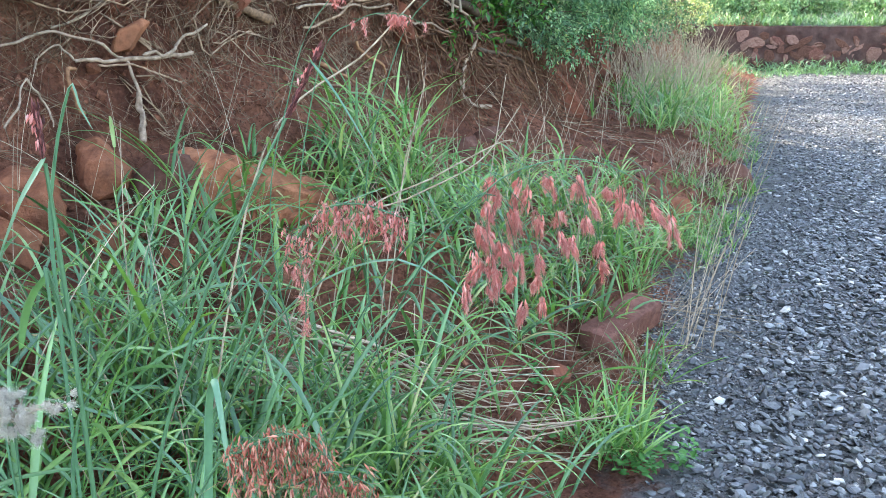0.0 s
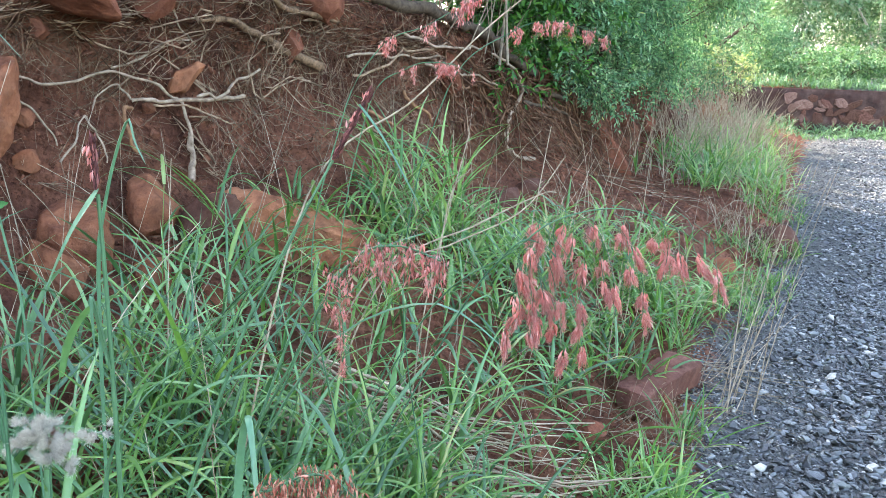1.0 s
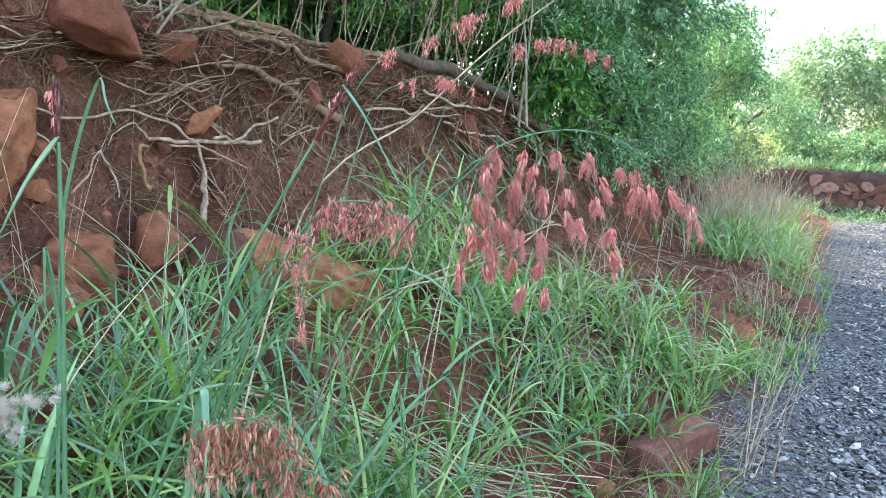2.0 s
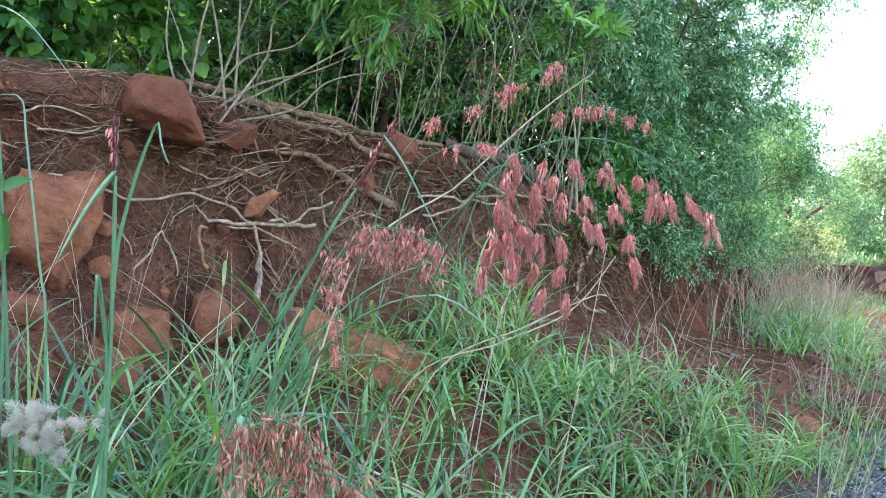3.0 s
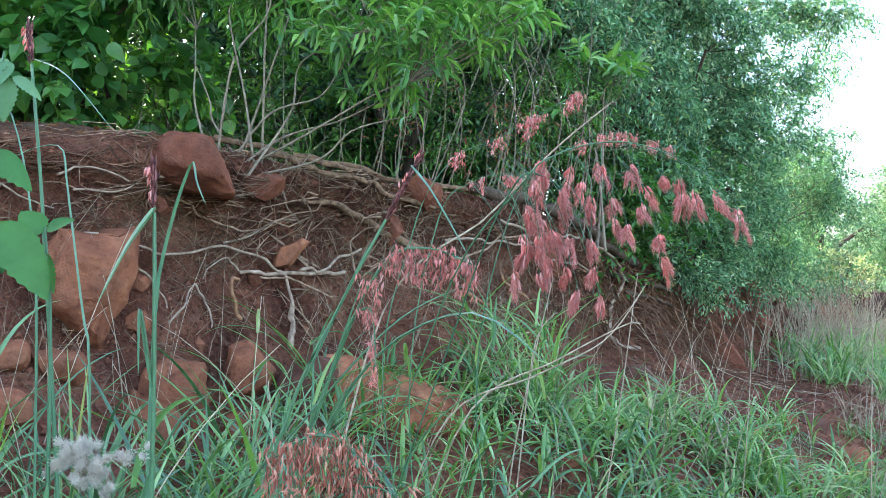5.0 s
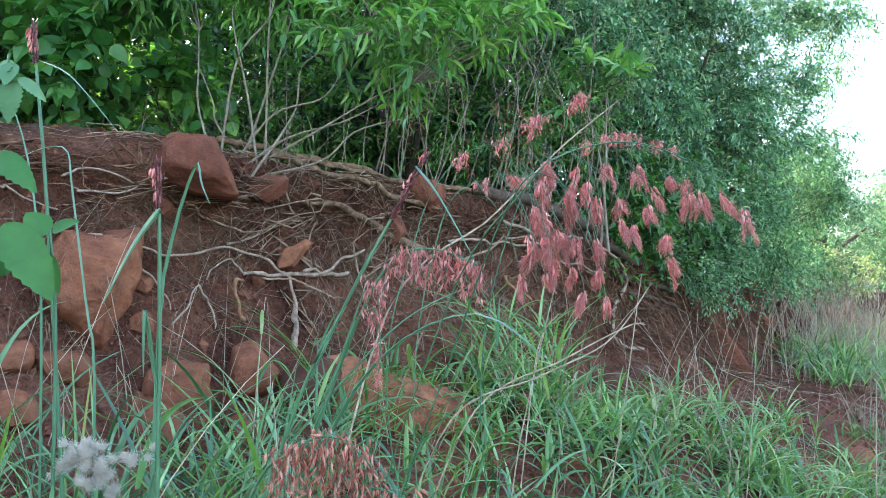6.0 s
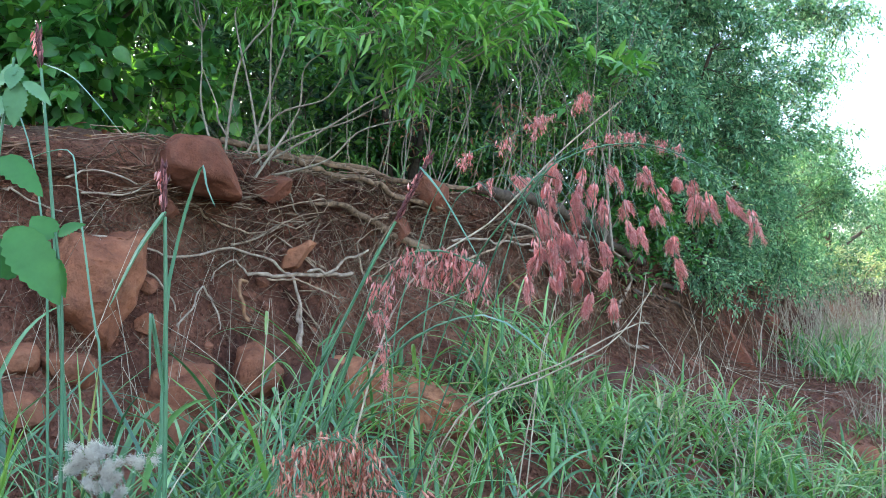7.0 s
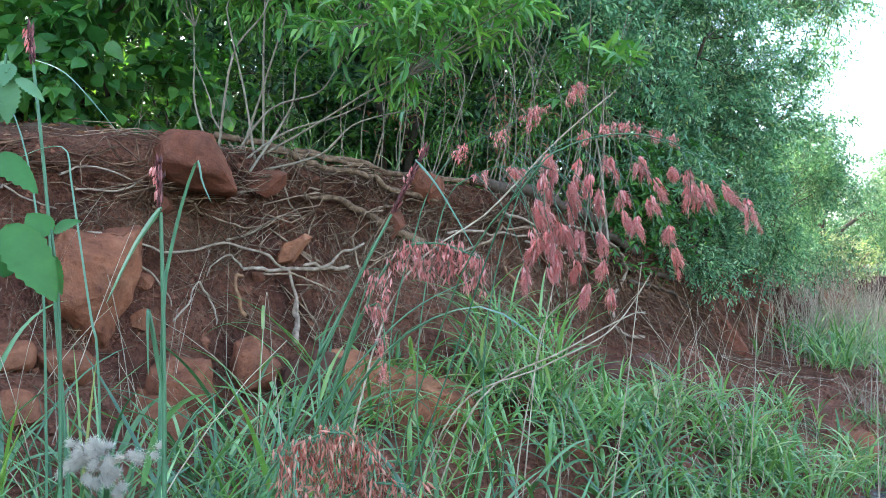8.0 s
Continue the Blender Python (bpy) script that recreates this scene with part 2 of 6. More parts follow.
M_PINK = leaf_mat("pink_spikelet", [(0.0, (0.6, 0.19, 0.16)), (0.5, (0.78, 0.33, 0.28)), (0.85, (0.8, 0.44, 0.39)), (1.0, (0.84, 0.55, 0.49))], 0.45, 0.6, 0.2, (1.15, 0.95, 0.9))
M_RUSSET = leaf_mat("russet_spikelet", [(0.0, (0.26, 0.075, 0.05)), (0.5, (0.47, 0.17, 0.115)), (1.0, (0.64, 0.36, 0.27))], 0.35, 0.6, 0.2, (1.2, 0.9, 0.7))
M_WINE = leaf_mat("wine_spikelet", [(0.0, (0.06, 0.018, 0.015)), (0.6, (0.13, 0.036, 0.031)), (1.0, (0.32, 0.11, 0.095))], 0.2, 0.5, 0.3, (1.2, 0.9, 0.7))
M_FLUFF_SEED = leaf_mat("pinkish_seed", [(0.0, (0.34, 0.2, 0.16)), (1.0, (0.55, 0.38, 0.32))], 0.3, 0.7, 0.2, (1, .95, .9))
M_FLUFF = leaf_mat("white_seed_fluff", [(0.0, (0.72, 0.64, 0.54)), (1.0, (0.92, 0.87, 0.79))], 0.5, 0.8, 0.1, (1, 1, 1))


def gravel_material():
    m, nt, b = nodes_of("crushed_stone")
    ob = nt.nodes.new("ShaderNodeObjectInfo")
    r = calc(nt, "FRACT", calc(nt, "ADD", island(nt), ob.outputs["Random"]))
    col = ramp(nt, r, [(0.0, (0.014, 0.0155, 0.0145)), (0.35, (0.036, 0.04, 0.0375)), (0.7, (0.085, 0.093, 0.087)), (0.93, (0.175, 0.187, 0.172)), (0.99, (0.38, 0.36, 0.3))])
    g = tex(nt, "ShaderNodeTexNoise", 90, 5, 0.7)
    col = mix(nt, 0.6, col, ramp(nt, g.outputs[0], [(0.3, (0.6, 0.6, 0.6)), (0.7, (1.35, 1.35, 1.35))]), "MULTIPLY")
    nt.links.new(col, b.inputs["Base Color"])
    b.inputs["Roughness"].default_value = 0.42
    bump(nt, b, g.outputs[0], 0.4, 0.003)
    return m


M_GRAVEL = gravel_material()

# ---- mesh helpers ----
rng = np.random.default_rng(11)


def link_mesh(name, verts, faces, mat, parent=None, smooth=True, label=""):
    """Link arrays of vertices and equal-sided faces as one mesh object."""
    verts, faces = np.asarray(verts, np.float32).reshape(-1, 3), np.asarray(faces, np.int32)
    k = faces.shape[1]
    me = bpy.data.meshes.new(name)
    me.vertices.add(len(verts))
    me.vertices.foreach_set("co", verts.ravel())
    me.loops.add(faces.size)
    me.loops.foreach_set("vertex_index", faces.ravel())
    me.polygons.add(len(faces))
    me.polygons.foreach_set("loop_start", np.arange(0, faces.size, k, dtype=np.int32))
    me.polygons.foreach_set("use_smooth", np.full(len(faces), smooth))
    me.update(calc_edges=True)
    me.materials.append(mat)
    ob = new(name, me)
    if parent:
        ob.parent = parent
    if label:
        tagged(ob, label)
    return ob


def part(name, bm, material, parent, label=""):
    me = bpy.data.meshes.new(name)
    bm.to_mesh(me)
    bm.free()
    me.materials.append(material)
    ob = new(name, me)
    ob.parent = parent
    if label:
        tagged(ob, label)
    return ob


def unit(v):
    return v / np.maximum(np.linalg.norm(v, axis=-1, keepdims=True), 1e-9)


def tubes(P, R, sides=4):
    """Round strands along the lines P (n, k, 3) with radii R (n, k): vertices and quads."""
    P, R = np.asarray(P, float), np.asarray(R, float)
    n, k, _ = P.shape
    T = unit(np.gradient(P, axis=1))
    ref = np.where(np.abs(T[..., 2:3]) > 0.9, np.array([1.0, 0, 0]), np.array([0, 0, 1.0]))
    A = unit(np.cross(T, ref))
    B = np.cross(T, A)
    a = np.arange(sides) * 2 * np.pi / sides
    V = P[:, :, None] + R[:, :, None, None] * (A[:, :, None] * np.cos(a)[:, None] + B[:, :, None] * np.sin(a)[:, None])
    i, j, c = np.meshgrid(np.arange(n), np.arange(k - 1), np.arange(sides), indexing="ij")
    at = lambda jj, cc: (i * k + jj) * sides + cc % sides
    Q = np.stack([at(j, c), at(j, c + 1), at(j + 1, c + 1), at(j + 1, c)], -1).reshape(-1, 4)
    return V.reshape(-1, 3), Q


def joined(*pieces):
    """Several (vertices, faces) as one."""
    V, Q, base = [], [], 0
    for v, q in pieces:
        V.append(v)
        Q.append(np.asarray(q) + base)
        base += len(v)
    return np.concatenate(V), np.concatenate(Q)


def arcs(base, az, length, lean, bend, k=7, power=1.4):
    """Lines that start at base, lean away from upright towards az and bend over: (n, k, 3)."""
    t = np.linspace(0, 1, k)
    ang = lean[:, None] + bend[:, None] * t ** power
    step = length[:, None] / (k - 1)
    mid = (ang[:, 1:] + ang[:, :-1]) / 2
    h = np.concatenate([np.zeros((len(lean), 1)), np.cumsum(np.sin(mid) * step, 1)], 1)
    z = np.concatenate([np.zeros((len(lean), 1)), np.cumsum(np.cos(mid) * step, 1)], 1)
    return base[:, None] + np.stack([h * np.cos(az)[:, None], h * np.sin(az)[:, None], z], -1)


def ribbons(P, width, shape=None, fold=0.25, twist=None):
    """Grass blades: folded ribbons along the lines P; width (n,) at the widest."""
    n, k, _ = P.shape
    t = np.linspace(0, 1, k)
    if shape is None:
        shape = np.clip(1.15 * (1 - t) ** 0.6 * (0.55 + 0.45 * np.minimum(1, t * 5)), 0.02, 1)
    T = unit(np.gradient(P, axis=1))
    hor = np.stack([-(P[:, -1] - P[:, 0])[:, 1], (P[:, -1] - P[:, 0])[:, 0], np.zeros(n)], -1) + 1e-6
    S = unit(np.cross(T, np.cross(np.repeat(unit(hor)[:, None], k, 1), T)))
    if twist is not None:
        up = np.cross(S, T)
        a = twist[:, None, None] * t[None, :, None]
        S = S * np.cos(a) + up * np.sin(a)
    up = np.cross(S, T)
    w = (width[:, None] * shape)[..., None] / 2
    V = np.stack([P - S * w + up * w * fold, P - up * w * fold, P + S * w + up * w * fold], 2)
    i, j, c = np.meshgrid(np.arange(n), np.arange(k - 1), np.arange(2), indexing="ij")
    at = lambda jj, cc: (i * k + jj) * 3 + cc
    Q = np.stack([at(j, c), at(j, c + 1), at(j + 1, c + 1), at(j + 1, c)], -1).reshape(-1, 4)
    return V.reshape(-1, 3), Q


LANCE = (np.array([(0, 0, 0), (0.28, 0.5, 0.08), (0.3, 0, 0.0), (0.28, -0.5, 0.08), (0.65, 0.38, 0.03), (0.66, 0, -0.05), (0.65, -0.38, 0.03), (1, 0, -0.16)]),
         np.array([(0, 2, 1, 1), (0, 3, 2, 2), (1, 2, 5, 4), (2, 3, 6, 5), (4, 5, 7, 7), (5, 6, 7, 7)]))
SMALL = (np.array([(0, 0, 0), (0.45, 0.5, 0.1), (1, 0, -0.05), (0.45, -0.5, 0.1)]), np.array([(0, 2, 1), (0, 3, 2)]))
def spindle(k=5):
    """A slim seed: pointed at both ends."""
    V = [(0, 0, 0)] + [(0.38, 0.5 * math.cos(2 * math.pi * i / k), 0.5 * math.sin(2 * math.pi * i / k)) for i in range(k)] + [(1, 0, 0)]
    F = [(0, 1 + (i + 1) % k, 1 + i) for i in range(k)] + [(k + 1, 1 + i, 1 + (i + 1) % k) for i in range(k)]
    return np.array(V, float), np.array(F)


SPINDLE = spindle()
BROAD = (np.array([(0, 0, 0), (.12, .42, .05), (.4, .52, .06), (.72, .3, .0), (1, 0, -.18), (.72, -.3, 0), (.4, -.52, .06), (.12, -.42, .05), (.4, 0, -.04), (.72, 0, -.09)]),
         np.array([(0, 8, 1), (1, 8, 2), (2, 8, 3), (8, 9, 3), (3, 9, 4), (0, 7, 8), (7, 6, 8), (6, 5, 8), (8, 5, 9), (9, 5, 4)]))
LANCE_T = (LANCE[0], np.array([(0, 2, 1), (0, 3, 2), (1, 2, 5), (1, 5, 4), (2, 3, 6), (2, 6, 5), (4, 5, 7), (5, 6, 7)]))


def leaves(template, O, D, up, length, width, thick=None):
    """Copies of a leaf template at O, along D, with the face towards up."""
    V0, F0 = template
    D = unit(D)
    Y = unit(np.cross(up, D) + 1e-6)
    Z = np.cross(D, Y)
    V = O[:, None] + V0[None, :, 0:1] * (D * length[:, None])[:, None] + V0[None, :, 1:2] * (Y * width[:, None])[:, None] \
        + V0[None, :, 2:3] * (Z * (length if thick is None else thick)[:, None])[:, None]
    F = F0[None] + (np.arange(len(O)) * len(V0))[:, None, None]
    return V.reshape(-1, 3), F.reshape(-1, F0.shape[1])


def rand_dir(n, zmin=-1.0, zmax=1.0):
    a, z = rng.uniform(0, 2 * np.pi, n), rng.uniform(zmin, zmax, n)
    r = np.sqrt(1 - z * z)
    return np.stack([r * np.cos(a), r * np.sin(a), z], -1)


# ---- the lie of the land ----
# s runs along the road, d from the road's edge into the bank; knots of the cross-section: d, height nearby, height further on
SECTION = np.array([(-300, 0, 0), (-30, 0, 0), (-3, 0, 0), (-1, 0, 0), (-.02, 0, 0), (.12, .05, .03), (.3, .17, .1), (.6, .36, .18), (1.0, .50, .22), (1.25, .60, .26),
                    (1.40, .74, .4), (1.50, .95, .6), (1.53, 1.17, .8), (1.50, 1.29, .92), (1.56, 1.345, .98), (1.75, 1.38, 1.02), (2.5, 1.46, 1.1), (6, 2.0, 1.5),
                    (40, 4, 3), (300, 12, 10)], float)


def bend_of(s):
    """How far the road's edge has swung towards the bank at s."""
    return 0.112 * min(max(0.0, s - 5.0), 13.0)


def verge_lip(s):
    """Where soil gives way to gravel; nearby it spills over the road."""
    return -0.3 * (1 - smooth(1.8, 3.3, s))


def place(s, d, z):
    k = -(d + bend_of(s) + EDGE)
    return Vector((UX * s + NX * k, UY * s + NY * k, z))


def to_sd(x, y):
    s = UX * x + UY * y
    return s, -(NX * x + NY * y) - EDGE - bend_of(s)


def smooth(a, b, x):
    t = min(1.0, max(0.0, (x - a) / (b - a)))
    return t * t * (3 - 2 * t)


def section(s, w):
    w = min(max(w + 1, 0.0), len(SECTION) - 1.001)
    i = int(w)
    f = w - i
    a, b = SECTION[i], SECTION[i + 1]
    k = smooth(2.5, 7.0, s)
    q = a * (1 - f) + b * f
    return q[0], q[1] * (1 - k) + q[2] * k, b - a


def surf(s, w):
    """A point of the ground, and the way that the ground faces there."""
    d, z, run = section(s, w)
    rise = run[1]
    nd, nz = -rise, run[0]
    l = math.hypot(nd, nz) or 1
    nd, nz = nd / l, nz / l
    rough = 0.004 if w < 3 else (0.03 if w < 8 else 0.05) if w < 12.5 else 0.03
    rough *= smooth(2.9, 4.2, w) * 0.95 + 0.05
    z -= .045 * (1 - smooth(.7, 1.5, s)) * smooth(11, 12.5, w)
    p = place(s, d, z)
    q = p * 2.4
    h = noise.fractal(q, 0.9, 2.1, 5) * rough + noise.noise(p * 0.9) * rough * 1.2 + noise.fractal(p * 11, 0.8, 2.2, 3) * 0.3 * rough
    p = place(s, d + nd * h, z + nz * h)
    # the raised land behind the far retaining wall
    if p.y > 15.0:
        p.z = max(p.z, 0.83 * smooth(16.2, 16.55, p.y) + 0.03 * max(0, p.y - 16))
    way = Vector((-NX * nd, -NY * nd, nz))
    return p, way


def w_of(s, d):
    """The knot number of the ground at d (not on the steep face)."""
    for i in range(len(SECTION) - 1):
        if SECTION[i][0] <= d <= SECTION[i + 1][0]:
            return i + (d - SECTION[i][0]) / (SECTION[i + 1][0] - SECTION[i][0]) - 1
    return 3.0


def on_ground(x, y):
    s, d = to_sd(x, y)
    return surf(s, w_of(s, d))[0]


def build_ground():
    ss = np.concatenate([[-300, -120, -50, -20, -8, -4, -2.5], np.arange(-1.5, 8, 0.03), np.arange(8, 14, 0.12), np.arange(14, 26, 0.25), [28, 32, 40, 60, 100, 180, 400]])
    ws = np.concatenate([[-1, -.5, 0, 0.5, 1, 1.5], np.arange(2, 3, 0.1), np.arange(3, 13, 0.07), np.arange(13, 16, 0.1), [16, 16.1, 16.2, 16.35, 16.5, 16.75, 17, 17.3, 18]])
    V = np.array([surf(s, w)[0] for s in ss for w in ws])
    n, k = len(ss), len(ws)
    i, j = np.meshgrid(np.arange(n - 1), np.arange(k - 1), indexing="ij")
    Q = np.stack([i * k + j, i * k + j + 1, (i + 1) * k + j + 1, (i + 1) * k + j], -1).reshape(-1, 4)
    Q = Q[:, ::-1]
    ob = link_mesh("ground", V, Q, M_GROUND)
    return tagged(ob, "red laterite soil bank and verge beside a gravel road", "ground", kind="structure")


ground = build_ground()

# ---- rocks ----


def rock(label, s, w, size, roll=0, yaw=12, sink=0.3, mat=None, seed=0, group="rocks in the bank", lift=0.0, tilt=0, sharp=15, faces=()):
    """A weathered rock: width, depth and height in metres, bedded into the ground."""
    r = random.Random(seed * 7 + 3)
    bm = bmesh.new()
    bmesh.ops.create_icosphere(bm, subdivisions=4, radius=1)
    cuts = [(Vector(n).normalized(), h) for n, h in faces] + [(Vector((r.uniform(-.35, .35), -1, r.uniform(-.1, .4))).normalized(), .52)]
    for i in range(sharp):
        a, z = r.uniform(0, 6.283), r.uniform(-0.9, 0.9)
        h = math.sqrt(1 - z * z)
        cuts.append((Vector((h * math.cos(a), h * math.sin(a), z)), r.uniform(0.46, 0.7)))
    off = Vector((r.uniform(-50, 50), r.uniform(-50, 50), r.uniform(-50, 50)))
    for v in bm.verts:
        c = v.co.copy()
        c = Vector([math.copysign(abs(x) ** 0.75, x) for x in c])
        for nrm, h in cuts:
            over = c.dot(nrm) - h
            if over > 0:
                c -= nrm * over
        c *= 1.42 + 0.14 * noise.fractal(c * 1.3 + off, 1.0, 2.0, 4) + 0.05 * noise.noise(c * 5 + off)
        v.co = Vector((c.x * size[0] / 2, c.y * size[1] / 2, c.z * size[2] / 2))
    for f in bm.faces:
        f.smooth = True
    me = bpy.data.meshes.new("rock")
    bm.to_mesh(me)
    bm.free()
    me.set_sharp_from_angle(angle=math.radians(20))
    me.materials.append(mat or M_ROCK)
    ob = new("rock", me)
    p, way = surf(s, w)
    p = p + way * (size[1] * (0.5 - sink) if w > 8.6 else size[2] * (0.5 - sink)) + Vector((0, 0, lift))
    ob.matrix_world = pose(*p, tilt, 0, yaw) @ pose(0, 0, 0, 0, -roll, 0)
    return tagged(ob, label, "rock", group)


def block(label, at, outline, front, back, inset, mat, yaw=0, tilt=0, roll=0, seed=0, bevel=.012, rough=.012, group="rocks in the bank"):
    """A broken block of rock. outline: the corners of its face (across, up) in metres; front, back: how far it reaches before and behind them."""
    bm = bmesh.new()
    r = random.Random(seed)
    for x, z in outline:
        for k, y in ((inset, -front), (1.0, 0.0), (.9, back)):
            bm.verts.new((x * k + r.uniform(-.006, .006), y + r.uniform(-.012, .012), z * k + r.uniform(-.006, .006)))
    bmesh.ops.convex_hull(bm, input=bm.verts[:])
    loose = [v for v in bm.verts if not v.link_faces]
    bmesh.ops.delete(bm, geom=loose, context="VERTS")
    bmesh.ops.dissolve_limit(bm, angle_limit=radians(9), verts=bm.verts[:], edges=bm.edges[:])
    bmesh.ops.bevel(bm, geom=bm.edges[:], offset=bevel, segments=2, profile=.6, affect="EDGES", clamp_overlap=True)
    bmesh.ops.triangulate(bm, faces=bm.faces[:])
    for turn in range(5):
        long = [e for e in bm.edges if e.calc_length() > .016]
        if not long or len(bm.faces) > 9000:
            break
        bmesh.ops.subdivide_edges(bm, edges=long, cuts=1)
        bmesh.ops.triangulate(bm, faces=[f for f in bm.faces if len(f.verts) > 3])
    bm.normal_update()
    off = Vector((r.uniform(-50, 50), r.uniform(-50, 50), r.uniform(-50, 50)))
    moved = []
    for v in bm.verts:
        c = v.co * 7 + off
        h = noise.fractal(c, .8, 2.1, 5) * rough * 1.2 + noise.noise(c * .6) * rough * 1.5
        chip = noise.noise(v.co * 34 + off)
        moved.append(v.co + v.normal * (h - .006 * max(0, chip - .35)))
    for v, c in zip(bm.verts, moved):
        v.co = c
    for f in bm.faces:
        f.smooth = True
    me = bpy.data.meshes.new("rock")
    bm.to_mesh(me)
    bm.free()
    me.set_sharp_from_angle(angle=radians(38))
    me.materials.append(mat)
    ob = new("rock", me)
    ob.matrix_world = pose(*at, 0, 0, yaw) @ pose(0, 0, 0, tilt, roll, 0)
    return tagged(ob, label, "rock", group)


block("large red block of rock jutting from the top of the bank", (-1.145, 2.41, 1.282), [(-.14, .05), (-.075, .1), (.05, .085), (.085, .01), (.135, -.09), (.06, -.085), (-.12, -.045)], .09, .16, .6, M_ROCK_RED, 26, -12, 0, 61, .01, .013)
block("big orange rock bedded in the soil bank", (-1.28, 2.115, .9), [(-.085, .172), (.03, .16), (.118, .175), (.095, .07), (.105, .03), (.055, -.07), (.025, -.18), (-.05, -.13), (-.1, -.04), (-.12, .1)], .075, .16, .6, M_ROCK, 32, 4, 0, 2, .014, .02)
block("small rust rock at the foot of the bank", (-1.350, 1.880, 0.732), [(-.054, .032), (.04, .038), (.054, 0), (.032, -.035), (-.048, -.032)], 0.04, 0.1, 0.7, M_ROCK, 36, 0, 0, 3, 0.014, 0.012)
block("rust rock at the foot of the bank", (-1.282, 1.983, 0.708), [(-.072, .04), (-.016, .059), (.048, .035), (.075, -.008), (.048, -.056), (-.032, -.051), (-.072, -.016)], 0.05, 0.12, 0.65, M_ROCK, 33, 0, 0, 4, 0.014, 0.014)
block("rust rock among the grass", (-1.262, 1.776, 0.628), [(-.068, .037), (0, .057), (.057, .024), (.063, -.022), (.03, -.057), (-.063, -.051)], 0.05, 0.12, 0.65, M_ROCK, 36, 0, 0, 5, 0.014, 0.014)
rock("small orange stone in the bank", 1.14, 10.35, (.06, .07, .06), 0, 10, .4, M_ROCK, 6)
block("tall rust boulder standing in the grass", (-1.030, 2.130, 0.600), [(-.086, .096), (-.032, .122), (.07, .115), (.08, .032), (.074, -.08), (.035, -.144), (-.064, -.144), (-.09, 0)], 0.07, 0.14, 0.6, M_ROCK, 26, 0, 0, 7, 0.022, 0.018)
block("rounded rust rock at the foot of the bank", (-0.952, 2.412, 0.662), [(-.066, .017), (-.052, .073), (0, .085), (.028, .056), (.07, 0), (.073, -.056), (.026, -.087), (-.038, -.084), (-.07, -.043)], 0.07, 0.14, 0.55, M_ROCK, 22, 0, 0, 8, 0.028, 0.014)
block("long pitted orange boulder in the grass", (-.635, 2.62, .53), [(-.33, -.1), (-.31, .06), (-.23, .135), (-.14, .175), (-.07, .165), (.12, .1), (.25, .065), (.315, .015), (.305, -.08), (.08, -.19), (-.17, -.21)], .11, .2, .74, M_ROCK_ORANGE, 12, -8, 0, 9, .03, .02)
rock("dull soil-stained rock beside the long boulder", 1.72, 7.75, (.2, .16, .17), 0, 8, .35, M_ROCK_DARK, 41)
block("wedge of orange rock among roots", (-.965, 2.775, 1.02), [(-.06, -.056), (-.032, .025), (.048, .06), (.07, .05), (.006, -.042)], .035, .06, .8, M_ROCK_ORANGE, 20, 0, 0, 10, .006, .006)
rock("red rock under a fallen log", 2.51, 10.86, (.12, .12, .12), 20, 8, .35, M_ROCK_RED, 11)
rock("red rock beside a fallen log", 2.66, 12.15, (.16, .14, .15), 5, 8, .3, M_ROCK_RED, 12, lift=.03)
rock("small red rock in the top of the bank", 1.84, 11.8, (.13, .12, .09), 5, 8, .4, M_ROCK_RED, 13)
rock("small red rock hung in roots", 1.46, 10.93, (.09, .09, .08), 5, 8, .35, M_ROCK_RED, 14)
rock("small stone hung in roots", 1.91, 10.8, (.06, .06, .05), 5, 8, .35, M_ROCK_RED, 15)
rock("small orange stone in the bank", 1.36, 9.84, (.06, .06, .05), 5, 8, .35, M_ROCK, 16)
rock("small orange stone in the bank", 1.32, 9.3, (.055, .06, .05), 5, 8, .4, M_ROCK, 17)
block("long leaning red slab at the foot of the bank", (1.12, 6.42, .48), [(-.16, .2), (-.08, .22), (.1, .02), (.17, -.17), (.08, -.22), (-.06, -.1)], .05, .14, .8, M_ROCK_RED, 0, -14, 0, 18, .02, .02)
rock("square rust rock on the verge", 4.5, 5.5, (.18, .17, .13), -5, 15, .5, M_ROCK_DARK, 19)
rock("small red rock under the shrubs", 6.5, 9.1, (.14, .14, .13), 5, 10, .35, M_ROCK_RED, 20)
rock("flat soil-stained rock in the verge", 3.36, 6.2, (.24, .22, .1), -6, 10, .55, M_ROCK_DARK, 21)
rock("red rock at the foot of the bank", 3.46, 7.2, (.17, .17, .12), 5, 10, .45, M_ROCK_DARK, 22)
rock("small rust rock among the grass", 2.32, 5.95, (.1, .1, .08), 5, 10, .5, M_ROCK, 23)
rock("small rust rock among the grass", 2.46, 6.7, (.1, .1, .09), 5, 10, .3, M_ROCK, 24)
rock("dark soil-stained rock at the road's edge", 5.35, 4.05, (.38, .3, .22), 4, 15, .4, M_ROCK_DARK, 25)
block("reddish-brown slab of rock at the road's edge", (.64, 2.7, .075), [(-.26, -.045), (-.25, .03), (-.05, .042), (.22, .038), (.255, .0), (.24, -.045), (0, -.05)], .06, .06, .95, M_SLAB, 54, 8, 2, 26, .008, .006)
rock("small red stone at the road's edge", 2.14, 3.9, (.1, .09, .08), -18, 10, .2, M_ROCK_RED, 27)
rock("small red stone leaning on a slab", 2.56, 3.2, (.09, .08, .09), 10, 10, .25, M_ROCK_RED, 28)
rock("rust rock on the verge", 4.11, 5.6, (.14, .14, .11), 5, 10, .5, M_ROCK, 29)
rock("rust rock under dry straw", 4.2, 4.4, (.22, .2, .14), 5, 10, .55, M_ROCK, 30)
